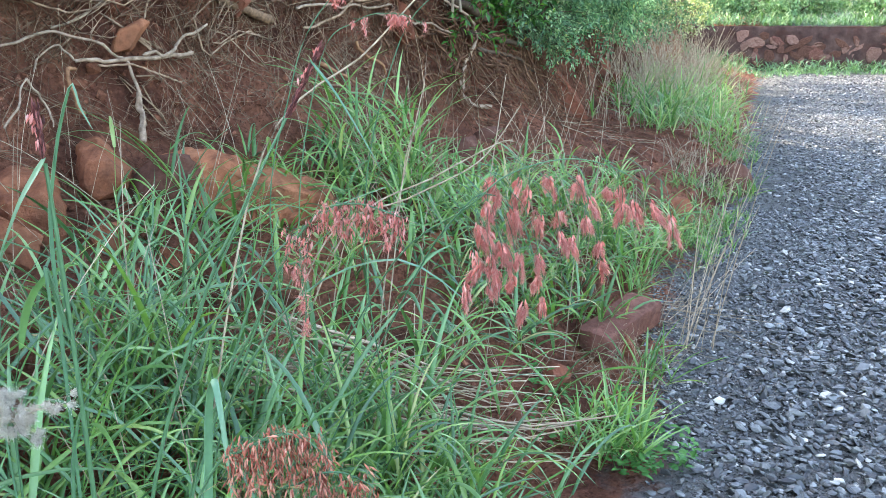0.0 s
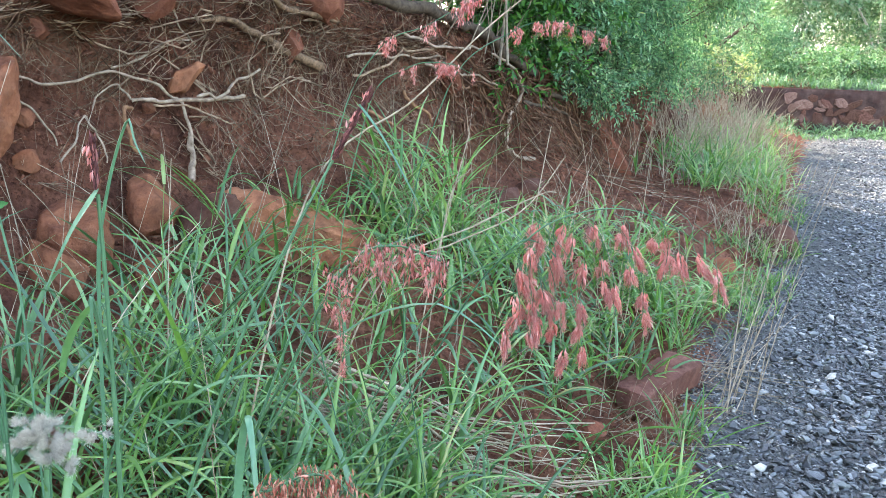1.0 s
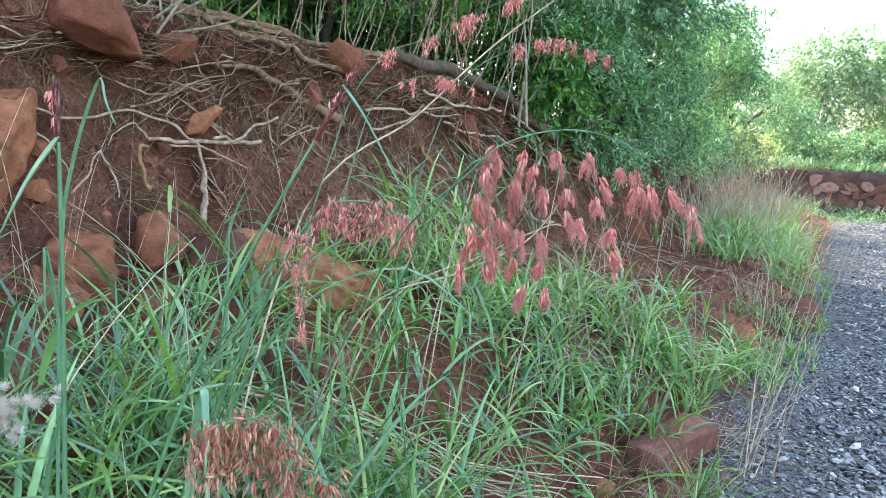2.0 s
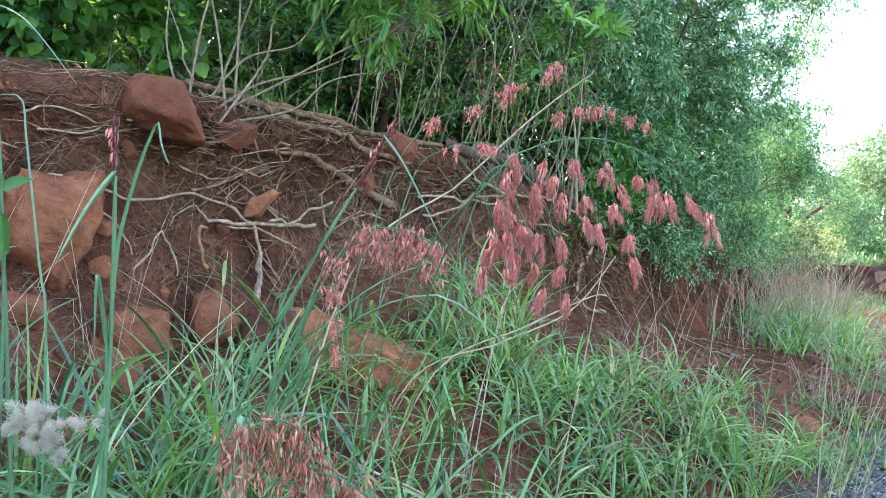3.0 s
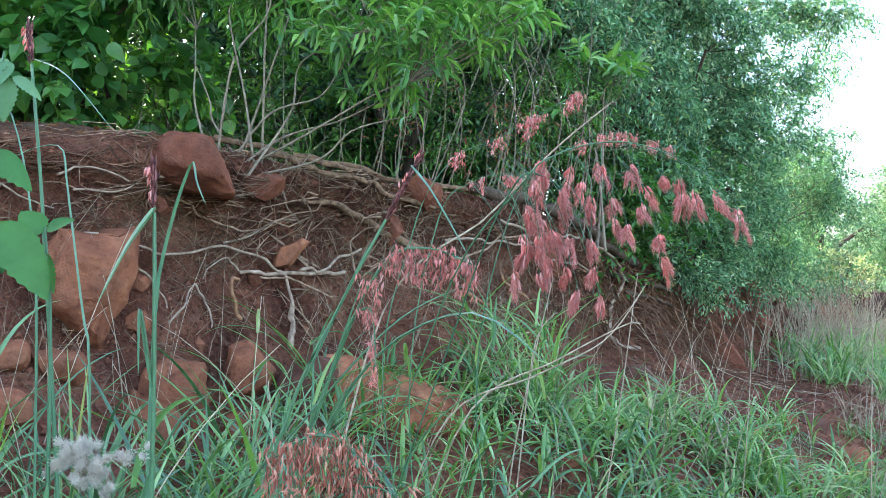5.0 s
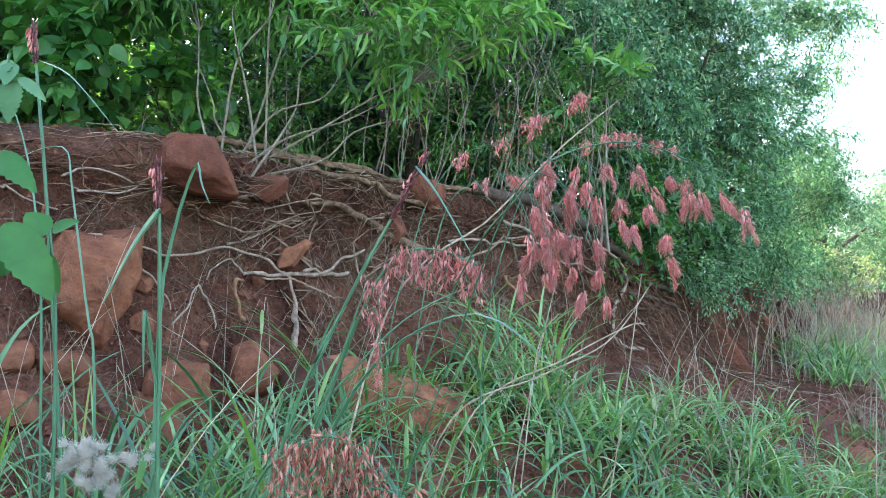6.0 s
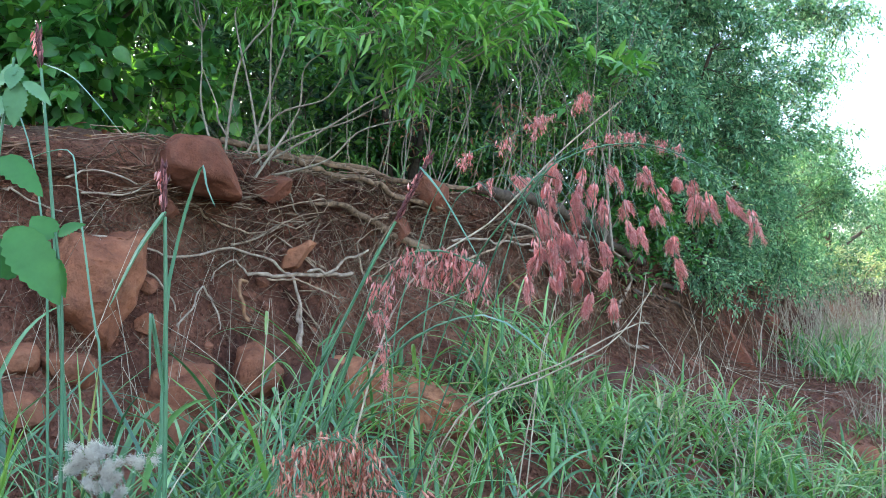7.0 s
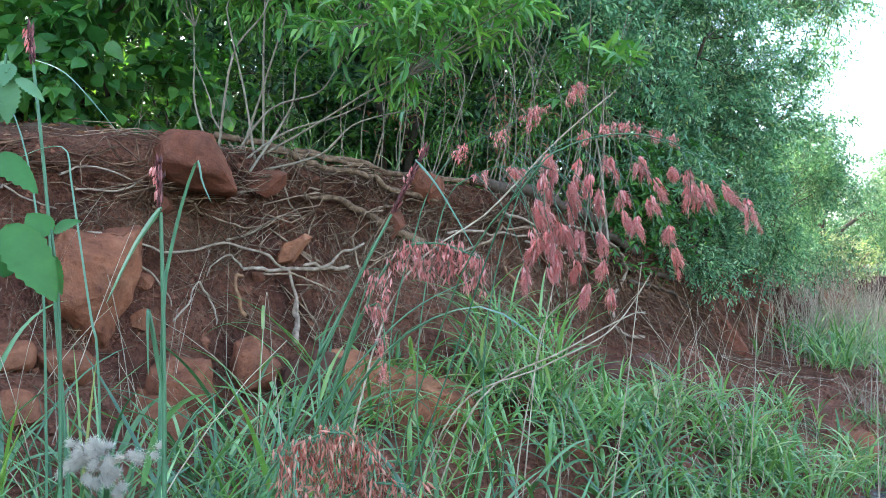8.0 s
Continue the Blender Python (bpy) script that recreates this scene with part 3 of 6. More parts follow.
rock("rust rock in tall straw", 11.3, 8.7, (.6, .5, .5), 5, 10, .35, M_ROCK, 31)
rock("red rock in the top of the bank", 3.62, 10.7, (.17, .16, .2), 5, 10, .35, M_ROCK_RED, 32)
rock("red rock in the bank's foot", 3.88, 7.5, (.18, .17, .12), 5, 10, .45, M_ROCK_DARK, 33)
rock("rust stone in the grass", 1.52, 6.75, (.12, .11, .1), 5, 10, .3, M_ROCK, 34)
rock("rust rock in the grass", 1.2, 7.5, (.17, .15, .14), 5, 10, .35, M_ROCK, 35)
rock("rust stone in the grass", 1.42, 7.2, (.1, .1, .09), 5, 10, .3, M_ROCK, 36)
rock("upright brown rock in the verge", 2.8, 5.1, (.17, .14, .13), -12, 10, .5, M_ROCK_DARK, 37)
rock("red rock in the bank", 8.0, 9.6, (.25, .2, .2), 5, 10, .35, M_ROCK_RED, 38)
rock("dark rock in the far bank", 8.8, 10.3, (.34, .24, .26), 5, 10, .3, M_ROCK_DARK, 42)
rock("dark rock in the far bank", 9.6, 9.7, (.3, .24, .22), -8, 10, .3, M_ROCK_DARK, 43)
rock("red rock in the far bank", 8.4, 9.0, (.22, .2, .18), 8, 10, .3, M_ROCK_RED, 44)
rock("red rock in the far bank", 7.7, 8.8, (.18, .16, .14), 8, 10, .3, M_ROCK_RED, 45)
rock("small red rock in the bank", 7.2, 10.4, (.16, .14, .14), 5, 10, .35, M_ROCK_RED, 39)

# ---- roots and fallen wood ----


def curve_points(knots, out, k=40, wob=0.006):
    """A smooth line over the bank through a few (s, w) knots, held off it by out metres."""
    K = np.array(knots, float)
    t = np.linspace(0, len(K) - 1, k)
    i = np.clip(t.astype(int), 0, len(K) - 2)
    f = (t - i)[:, None]
    P0, P1, P2, P3 = K[np.maximum(i - 1, 0)], K[i], K[i + 1], K[np.minimum(i + 2, len(K) - 1)]
    C = 0.5 * (2 * P1 + (P2 - P0) * f + (2 * P0 - 5 * P1 + 4 * P2 - P3) * f ** 2 + (3 * P1 - P0 - 3 * P2 + P3) * f ** 3)
    pts = []
    for j, (s, w) in enumerate(C):
        p, way = surf(s, w)
        o = out if np.isscalar(out) else np.interp(j / (k - 1), np.linspace(0, 1, len(out)), out)
        pts.append(p + way * o + noise.noise_vector(p * 9) * wob)
    return np.array(pts)


def root(label, knots, r0, r1, out=0.02, mat=None, name="root", sides=8, group="roots in the bank", wob=0.006, knob=0.18):
    P = curve_points(knots, out, wob=wob)[None]
    k = P.shape[1]
    R = np.linspace(r0, r1, k) * (1 + knob * np.array([(noise.noise(Vector(p) * 25) + .6 * noise.noise(Vector(p) * 70)) for p in P[0]]))
    R[0] *= 0.4
    R[-1] *= 0.3
    ob = link_mesh(name, *tubes(P, R[None], sides), mat or M_ROOT)
    return tagged(ob, label, "root" if name == "root" else "log", group)


root("long bleached root that hangs down the bank", [(1.19, 10.46), (1.36, 10.34), (1.46, 10.26), (1.56, 10.32), (1.69, 10.42), (1.77, 10.34), (1.83, 10.22), (1.88, 9.92), (1.9, 9.58), (1.88, 9.16), (1.85, 8.9)], .0035, .0055, .035, M_ROOT_PALE, wob=.014)
root("thick rotted end of a root", [(1.9, 9.5), (1.88, 9.16), (1.84, 8.75)], .008, .011, .028, M_ROOT_PALE, knob=.25)
root("bleached stick caught in the bank", [(1.73, 10.0), (1.82, 9.94), (1.95, 9.9), (2.17, 9.96)], .006, .0075, [.05, .04, .05], M_ROOT_PALE, wob=.008)
root("forked twig caught in the bank", [(1.93, 9.92), (2.08, 10.12), (2.14, 10.3), (2.2, 10.34), (2.3, 10.48)], .0055, .0045, .055, M_ROOT_PALE, wob=.012)
root("thin stick lying on the bank", [(1.79, 9.9), (1.92, 9.8), (2.02, 9.58), (2.09, 9.56)], .004, .0025, .04)
root("bent tan root hanging free of the soil", [(1.73, 9.9), (1.695, 9.9), (1.68, 9.78), (1.68, 9.52), (1.7, 9.32)], .0055, .007, [.03, .06, .05, .02], M_ROOT_TAN)
root("weathered fallen log on the edge of the bank", [(1.86, 13.0), (2.0, 12.85), (2.08, 12.5), (2.24, 12.15), (2.43, 11.95), (2.58, 11.82), (2.75, 11.7)], .012, .009, .04, M_LOG, "log", 10, "fallen wood", knob=.6, wob=.012)
root("grey fallen log half in the soil", [(1.99, 11.45), (2.14, 11.4), (2.26, 11.2), (2.36, 10.92), (2.52, 10.72), (2.66, 10.5)], .009, .018, .03, M_LOG, "log", 10, "fallen wood", knob=.6, wob=.012)
root("dead branch lying on the bank top", [(1.7, 13.3), (2.0, 13.2), (2.4, 12.8)], .013, .008, .04, M_LOG, "log", 8, "fallen wood")
root("dead branch lying on the bank top", [(2.1, 13.6), (2.6, 13.1), (3.2, 12.7)], .014, .009, .04, M_LOG, "log", 8, "fallen wood")
root("dark fallen limb under the shrubs", [(3.0, 12.8), (3.5, 12.3), (4.1, 12.0), (4.7, 11.6)], .03, .025, .06, M_STEM_DARK, "log", 10, "fallen wood", knob=.5)
root("dark root along the bank top", [(4.3, 10.8), (4.8, 10.75), (5.4, 10.7)], .02, .012, .06, M_STEM_DARK)
root("dark root along the bank top", [(4.5, 10.4), (4.9, 10.3), (5.6, 10.0)], .014, .008, .07, M_STEM_DARK)
root("pale root looping from the bank top", [(3.92, 11.9), (4.18, 11.6), (4.36, 11.2), (4.43, 10.68), (4.38, 10.24), (4.23, 9.68), (4.24, 9.22)], .007, .012, [.1, .12, .1, .06, .04], M_ROOT_PALE, wob=.014)
root("pale thick root end in the soil", [(4.23, 9.5), (4.22, 9.2), (4.3, 9.0), (4.45, 8.7)], .022, .012, .03, M_ROOT_PALE, knob=.4)
root("pale root across the bank top", [(2.78, 10.75), (3.02, 10.84), (3.3, 10.86), (3.5, 11.0)], .006, .005, .06, M_ROOT_PALE, wob=.02)
root("pale root across the bank top", [(3.35, 10.75), (3.64, 10.66), (3.87, 10.74), (4.1, 10.6)], .007, .005, .07, M_ROOT_PALE, wob=.02)
root("pale root across the bank top", [(2.83, 10.4), (3.08, 10.62), (3.29, 11.24), (3.52, 11.82)], .006, .005, .06, wob=.02)
root("pale root across the bank top", [(3.15, 11.82), (3.33, 11.6), (3.61, 11.74), (3.88, 11.98)], .007, .006, .07, M_ROOT_PALE, wob=.02)
root("thin red root in the bank", [(2.93, 9.75), (3.02, 9.46), (3.1, 9.3)], .008, .005, .03, M_ROOT_TAN)
root("thin red root in the bank", [(3.2, 10.2), (3.25, 9.8), (3.4, 9.5)], .008, .006, .03, M_ROOT_TAN)
root("pale root on the bank's foot", [(2.9, 9.4), (3.1, 9.0), (3.2, 8.6)], .005, .003, .03)
for kn in [[(1.69, 10.46), (1.79, 10.6), (1.88, 10.8), (1.98, 10.9)], [(1.51, 11.14), (1.61, 10.92), (1.69, 10.72), (1.82, 10.7), (1.91, 10.78)], [(1.16, 11.14), (1.22, 11.12), (1.31, 11.28), (1.36, 11.48)],
           [(.97, 11.04), (1.01, 10.94), (1.06, 10.86), (1.12, 10.74)], [(1.35, 10.0), (1.39, 9.88), (1.4, 9.64), (1.41, 9.38)], [(1.41, 9.18), (1.46, 9.4), (1.52, 9.7), (1.55, 9.82)],
           [(1.55, 9.82), (1.57, 9.68), (1.59, 9.42), (1.56, 9.18)], [(2.04, 10.86), (2.02, 10.6), (1.97, 10.36)], [(1.12, 11.54), (1.18, 11.72), (1.27, 11.62), (1.33, 11.46)],
           [(1.41, 11.6), (1.55, 11.7), (1.68, 11.44), (1.75, 11.4)], [(1.89, 12.1), (1.91, 11.6), (1.94, 11.18), (2.0, 10.82)], [(1.74, 10.04), (1.7, 10.26), (1.64, 10.14), (1.6, 9.98)], [(2.27, 10.88), (2.41, 11.34), (2.55, 11.26)]]:
    root("thin pale root across the soil", kn, random.uniform(.0028, .0045), .0022, .03, M_ROOT_PALE if len(kn) == 4 else M_ROOT, wob=.016)


def root_mat(name, n, s_range, w_range, s_drift, w_drift, r, out, k=12, mat=None, jit=0.5, curl=4):
    P, R = [], []
    for i in range(n):
        s, w = random.uniform(*s_range), random.uniform(*w_range)
        ds, dw = random.gauss(*s_drift), random.gauss(*w_drift)
        o0, o1 = random.uniform(*out), random.uniform(*out)
        ph = random.uniform(0, 60)
        line = []
        for j in range(k):
            t = j / (k - 1)
            ss = s + ds * t + jit * 0.17 * noise.noise(Vector((t * curl, ph, 0)))
            ww = w + dw * t + jit * 0.62 * noise.noise(Vector((t * curl, ph, 9)))
            p, way = surf(ss, min(max(ww, 5.0), 13.2))
            line.append(p + way * (o0 + (o1 - o0) * t + 0.012 * noise.noise(Vector((t * curl * 1.3, ph, 30)))))
        P.append(line)
        rr = r * random.choice((0.5, 0.6, 0.8, 1.0, 1.0, 1.6))
        R.append(np.linspace(rr, rr * 0.35, k))
    ob = link_mesh(name, *tubes(np.array(P), np.array(R), 4), mat or M_ROOT_FINE)
    return tagged(ob, "tangle of thin pale roots over the red soil", "roots", kind="stuff")


random.seed(5)
root_mat("root_tangle", 80, (-.6, 4.2), (11.0, 12.9), (.02, .16), (-.4, .5), .0016, (.004, .04), jit=1.5, k=34, curl=12)
root_mat("root_tangle", 130, (-.6, 4.2), (10.4, 12.5), (.0, .12), (-.5, .4), .0013, (.002, .035), jit=1.3, k=34, curl=13)
root_mat("root_tangle", 150, (-.6, 3.8), (8.8, 11.0), (.0, .25), (-.2, .6), .0011, (.002, .018), jit=1.5, k=28, curl=9, mat=M_ROOT)
root_mat("root_tangle", 60, (.4, 3.6), (9.0, 10.8), (.05, .2), (-.7, .5), .0018, (.004, .03), jit=1.2, k=24, curl=7, mat=M_ROOT)
root_mat("root_tangle", 90, (3.4, 5.4), (10.3, 12.0), (.75, .35), (-2.2, .9), .0042, (.01, .1), jit=1.0, k=18, curl=5)
root_mat("root_tangle", 60, (3.3, 5.6), (9.4, 11.6), (.6, .5), (-1.6, 1.1), .005, (.02, .12), jit=1.6, k=20, curl=6)
root_mat("root_tangle", 60, (4.8, 8), (9.5, 12), (.4, .3), (-1.4, .7), .0036, (.01, .05), jit=1.0)
root_mat("root_tangle", 130, (6.6, 12.5), (9.2, 12), (.3, .4), (-1.4, .8), .006, (.01, .1), jit=1.4)
root_mat("root_tangle", 50, (1.4, 4.2), (10.6, 12.4), (.05, .35), (-.3, .7), .0024, (.02, .06), mat=M_ROOT, jit=2.2, k=24, curl=7)


def crumbs(n, s0, s1, w0, w1, r0, r1, seed):
    """Clods and small stones lying on the soil."""
    r = np.random.default_rng(seed)
    V0 = np.array([(1, 0, 0), (-1, 0, 0), (0, 1, 0), (0, -1, 0), (0, 0, 1), (0, 0, -1)], float)
    F0 = np.array([(0, 2, 4), (2, 1, 4), (1, 3, 4), (3, 0, 4), (2, 0, 5), (1, 2, 5), (3, 1, 5), (0, 3, 5)])
    P = np.array([surf(a, b)[0] for a, b in zip(r.uniform(s0, s1, n), r.uniform(w0, w1, n))])
    size = r0 + (r1 - r0) * r.beta(1, 5, n)
    V = P[:, None] + V0[None] * r.uniform(.6, 1.3, (n, 6, 1)) * size[:, None, None] + r.normal(0, .25, (n, 6, 3)) * size[:, None, None]
    F = (F0[None] + (np.arange(n) * 6)[:, None, None]).reshape(-1, 3)
    ob = link_mesh("soil_clods", V, F, M_CLOD, smooth=False)
    return tagged(ob, "clods and crumbs of red soil", "soil", kind="stuff")


crumbs(9000, -.5, 7, 3.1, 9.3, .002, .016, 1)
crumbs(3000, -.5, 5, 12.0, 13.6, .002, .012, 3)
crumbs(9000, -.5, 7, 9.0, 12.4, .002, .017, 2)
crumbs(900, -.5, 7, 3.6, 12.2, .012, .04, 4)
crumbs(350, 4.0, 7.5, 4.0, 9.0, .012, .05, 5)

# ---- gravel ----


def chip_shapes(n=10):
    out = []
    bm = bmesh.new()
    bmesh.ops.create_icosphere(bm, subdivisions=1, radius=1)
    V0 = np.array([v.co[:] for v in bm.verts])
    F0 = np.array([[v.index for v in f.verts] for f in bm.faces])
    bm.free()
    for i in range(n):
        V = V0 * rng.uniform(0.7, 1.2, (len(V0), 1))
        for j in range(6):
            nrm = rand_dir(1)[0]
            over = np.maximum(V @ nrm - rng.uniform(0.32, 0.62), 0)
            V = V - over[:, None] * nrm
        out.append((V * np.array([1.25, rng.uniform(0.75, 1.1), rng.uniform(0.4, 0.65)]), F0))
    return out


CHIPS = chip_shapes()


def chip_pose(n, s0, s1, d0, d1, r0, r1):
    s, d = rng.uniform(s0, s1, n), rng.uniform(d0, d1, n)
    lip = np.array([verge_lip(a) + 0.12 * noise.noise(Vector((a * 3, b * 3, 4))) for a, b in zip(s, d)])
    keep = rng.uniform(0, 1, n) < np.clip(1 - (d - lip + 0.06) / 0.16, 0, 1)
    s, d = s[keep], d[keep]
    r = r0 + (r1 - r0) * rng.beta(1.4, 3.2, len(s))
    # coarse stones have rolled clear of the edge
    wide = np.clip((-d - .12) / .45 + .25 * np.array([noise.noise(Vector((a * 2, b * 2, 11))) for a, b in zip(s, d)]), .12, 1)
    keep = (r < .011) | (rng.uniform(0, 1, len(s)) < wide)
    s, d, r = s[keep], d[keep], r[keep]
    k = -(d + EDGE + np.array([bend_of(a) for a in s]))
    z = np.array([surf(a, w_of(a, b))[0].z for a, b in zip(s, d)])
    return np.stack([UX * s + NX * k, UY * s + NY * k, z + r * 0.28], -1), r


def turned(n):
    a, t, q = rng.uniform(0, 6.283, n), rng.normal(0, 0.3, n), rng.normal(0, 0.3, n)
    ca, sa, ct, st, cq, sq = np.cos(a), np.sin(a), np.cos(t), np.sin(t), np.cos(q), np.sin(q)
    Rz = np.zeros((n, 3, 3)); Rz[:, 0, 0] = ca; Rz[:, 0, 1] = -sa; Rz[:, 1, 0] = sa; Rz[:, 1, 1] = ca; Rz[:, 2, 2] = 1
    Rx = np.zeros((n, 3, 3)); Rx[:, 0, 0] = 1; Rx[:, 1, 1] = ct; Rx[:, 1, 2] = -st; Rx[:, 2, 1] = st; Rx[:, 2, 2] = ct
    Ry = np.zeros((n, 3, 3)); Ry[:, 1, 1] = 1; Ry[:, 0, 0] = cq; Ry[:, 0, 2] = sq; Ry[:, 2, 0] = -sq; Ry[:, 2, 2] = cq
    return Rz @ Rx @ Ry


def gravel(n, s0, s1, d0, d1, r0, r1):
    P, r = chip_pose(n, s0, s1, d0, d1, r0, r1)
    M = turned(len(P)) * r[:, None, None]
    out = []
    for i, (V, F) in enumerate(CHIPS):
        sel = np.arange(i, len(P), len(CHIPS))
        W = np.einsum("nij,vj->nvi", M[sel], V) + P[sel][:, None]
        out.append((W.reshape(-1, 3), (F[None] + (np.arange(len(sel)) * len(V))[:, None, None]).reshape(-1, 3)))
    return joined(*out)


road = link_mesh("road_gravel", *joined(
    gravel(9500, 1.1, 5.0, -1.4, .08, .009, .027), gravel(26000, 1.1, 5.0, -1.3, .1, .003, .0105), gravel(16000, 1.4, 5.0, -.6, .1, .003, .009),
    gravel(17000, 5.0, 11.0, -1.7, .08, .009, .024), gravel(9000, 11.0, 17.0, -3.0, .3, .012, .028),
    gravel(4000, -1.5, 9.0, -3.6, -1.4, .012, .03)), M_GRAVEL, smooth=False)
tagged(road, "loose blue-grey crushed stone of a gravel road", "gravel road", kind="structure")

# ---- grass ----


def spots(n, s0, s1, d0, d1, patch=0.0, scale=2.2, seed=0.0):
    """Places on the verge, thinned by patches, with the ground's height."""
    out = []
    while len(out) < n:
        s, d = random.uniform(s0, s1), random.uniform(d0, d1)
        if patch and noise.noise(Vector((s * scale, d * scale, seed))) < random.uniform(-0.25, 0.25) + patch - 0.4:
            continue
        # thinner before the long boulder
        if 1.3 < s < 2.25 and .38 < d < 1.0 and random.random() < .78:
            continue
        if .85 < s < 1.32 and .6 < d < 1.1 and random.random() < .5:
            continue
        # bare scree below the bank further on
        if 2.7 < s < 6.2 and d > .88 - .28 * (s - 2.7) and random.random() < .93:
            continue
        # a bare patch of soil under fallen stalks
        if 1.45 < s < 2.1 and -.05 < d < .42 - .25 * (s - 1.45) and random.random() < .8:
            continue
        out.append(surf(s, w_of(s, d))[0])
    return np.array(out)


def culms(base, h0, h1, l0, l1, w0, w1, per=5, lean=0.35, bend=1.5, heading=None, blade=None):
    """Leafy grass shoots: a thin stem with arching blades along it. Gives stems and blades apart."""
    n = len(base)
    az = rng.uniform(0, 6.283, n) if heading is None else rng.normal(heading, 0.9, n)
    H = rng.uniform(h0, h1, n)
    S = arcs(base, az, H, rng.uniform(0.02, lean, n), rng.uniform(0.05, 0.5, n), 6)
    stems = tubes(S, np.linspace(0.0016, 0.0009, 6)[None].repeat(n, 0), 3)
    m = n * per
    t = np.tile(np.linspace(0.15, 1.0, per), n) + rng.uniform(-0.08, 0.08, m)
    t = np.clip(t, 0.02, 1) * 5
    i = np.minimum(t.astype(int), 4)
    who = np.repeat(np.arange(n), per)
    f = (t - i)[:, None]
    O = S[who, i] * (1 - f) + S[who, i + 1] * f
    laz = np.repeat(az, per) + np.tile(np.arange(per) * np.pi, n) + rng.normal(0, 0.7, m)
    L = rng.uniform(l0, l1, m)
    A = arcs(O, laz, L, rng.uniform(0.2, 1.1, m), rng.uniform(0.3, 1.0, m) * bend, 9)
    blades = ribbons(A, rng.uniform(w0, w1, m), fold=0.3, twist=rng.normal(0, 0.5, m))
    return stems, blades


def grass(name, label, base, mat, **k):
    st, bl = culms(base, **k)
    return tagged(link_mesh(name, *joined(st, bl), mat), label, "grass", kind="stuff")


random.seed(21)
lush = dict(h0=.1, h1=.36, l0=.14, l1=.34, w0=.0065, w1=.015, lean=.6, bend=1.6)
grass("lush_grass", "lush blue-green grass leaning over the verge", spots(72, .25, 1.6, .0, .95), M_GRASS_BLUE, **lush)
grass("lush_grass", "lush fresh green grass on the verge", spots(52, .25, 1.8, .0, 1.0), M_GRASS, **lush)
under = dict(h0=.06, h1=.24, l0=.14, l1=.3, w0=.006, w1=.012, lean=.7, bend=1.7)
grass("lush_grass", "thick low grass leaning over the road's edge", spots(150, .2, 1.35, -.2, .6), M_GRASS, **under)
grass("lush_grass", "thick bluish grass leaning over the road's edge", spots(85, .2, 1.5, -.2, .8), M_GRASS_BLUE, **under)
leaning = dict(h0=.08, h1=.22, l0=.2, l1=.4, w0=.005, w1=.0105, per=4, lean=.55, bend=.55, heading=.35)
grass("lush_grass", "long straight grass blades leaning towards the road", spots(34, .45, 1.6, .1, .8), M_GRASS_BLUE, **leaning)
grass("lush_grass", "long straight green blades leaning towards the road", spots(22, .45, 1.7, .1, .8), M_GRASS, **leaning)
upright = dict(h0=.06, h1=.2, l0=.16, l1=.3, w0=.005, w1=.009, per=3, lean=.3, bend=.4)
grass("lush_grass", "upright narrow grass blades before the rocks", spots(30, .7, 1.75, .35, .95), M_GRASS_BLUE, **upright)
low = dict(h0=.04, h1=.17, l0=.09, l1=.23, w0=.007, w1=.0155, lean=.7, bend=1.7)
grass("verge_grass", "arching green grass shoots in the red soil", spots(90, 1.5, 3.4, .22, 1.1, .42), M_GRASS, **low)
grass("verge_grass", "bluish grass shoots in the red soil", spots(60, 1.5, 3.4, .2, 1.15, .44, seed=3), M_GRASS_BLUE, **low)
grass("verge_grass", "pale fresh grass shoots in the red soil", spots(120, 1.6, 3.4, .22, 1.1, .42, seed=8), M_GRASS_LIT, **low)
grass("verge_grass", "grass shoots at the foot of the bank", spots(60, 3.0, 4.6, .1, .7, .42), M_GRASS_LIT, **low)
grass("verge_grass", "sparse grass by the road's edge", spots(14, 1.4, 2.7, .0, .25, .42), M_GRASS, **low)
grass("lush_grass", "lush green grass in front of the boulder", spots(46, .9, 1.75, -.05, .38), M_GRASS, **under)
grass("lush_grass", "fresh bright grass in front of the boulder", spots(26, 1.0, 1.8, .0, .38), M_GRASS_LIT, **under)
tall = dict(h0=.15, h1=.36, l0=.16, l1=.34, w0=.007, w1=.013, lean=.4, bend=1.4)


def ring(s, d, r, n):
    a, q = rng.uniform(0, 6.283, n), r * np.sqrt(rng.uniform(0, 1, n))
    return np.array([surf(s + x, w_of(s + x, d + y))[0] for x, y in zip(q * np.cos(a), q * np.sin(a))])


grass("grass_clump", "tall fresh grass clump below the bank", ring(2.55, .95, .24, 24), M_GRASS_LIT, **tall)
grass("grass_clump", "tall grass clump beside the boulder", ring(2.3, .8, .14, 8), M_GRASS_LIT, **tall)
edge_tuft = dict(h0=.03, h1=.12, l0=.1, l1=.2, w0=.005, w1=.009, lean=.6, bend=1.1)
grass("grass_clump", "small pale grass tuft at the road's edge", ring(1.93, -.12, .12, 24), M_GRASS_LIT, **edge_tuft)
grass("grass_clump", "small grass tuft at the road's edge", ring(2.38, -.13, .06, 8), M_GRASS, **edge_tuft)
grass("grass_clump", "small grass tuft at the road's edge", ring(3.05, .15, .1, 14), M_GRASS_LIT, **edge_tuft)
small = dict(h0=.02, h1=.1, l0=.06, l1=.16, w0=.004, w1=.007, lean=.8, bend=1.2)
grass("verge_grass", "low grass along the road's edge", spots(170, 3.4, 7.6, -.08, .35, .4), M_GRASS, **small)
grass("verge_grass", "low bright grass along the road's edge", spots(60, 3.6, 4.6, -.15, .2), M_GRASS_LIT, **small)
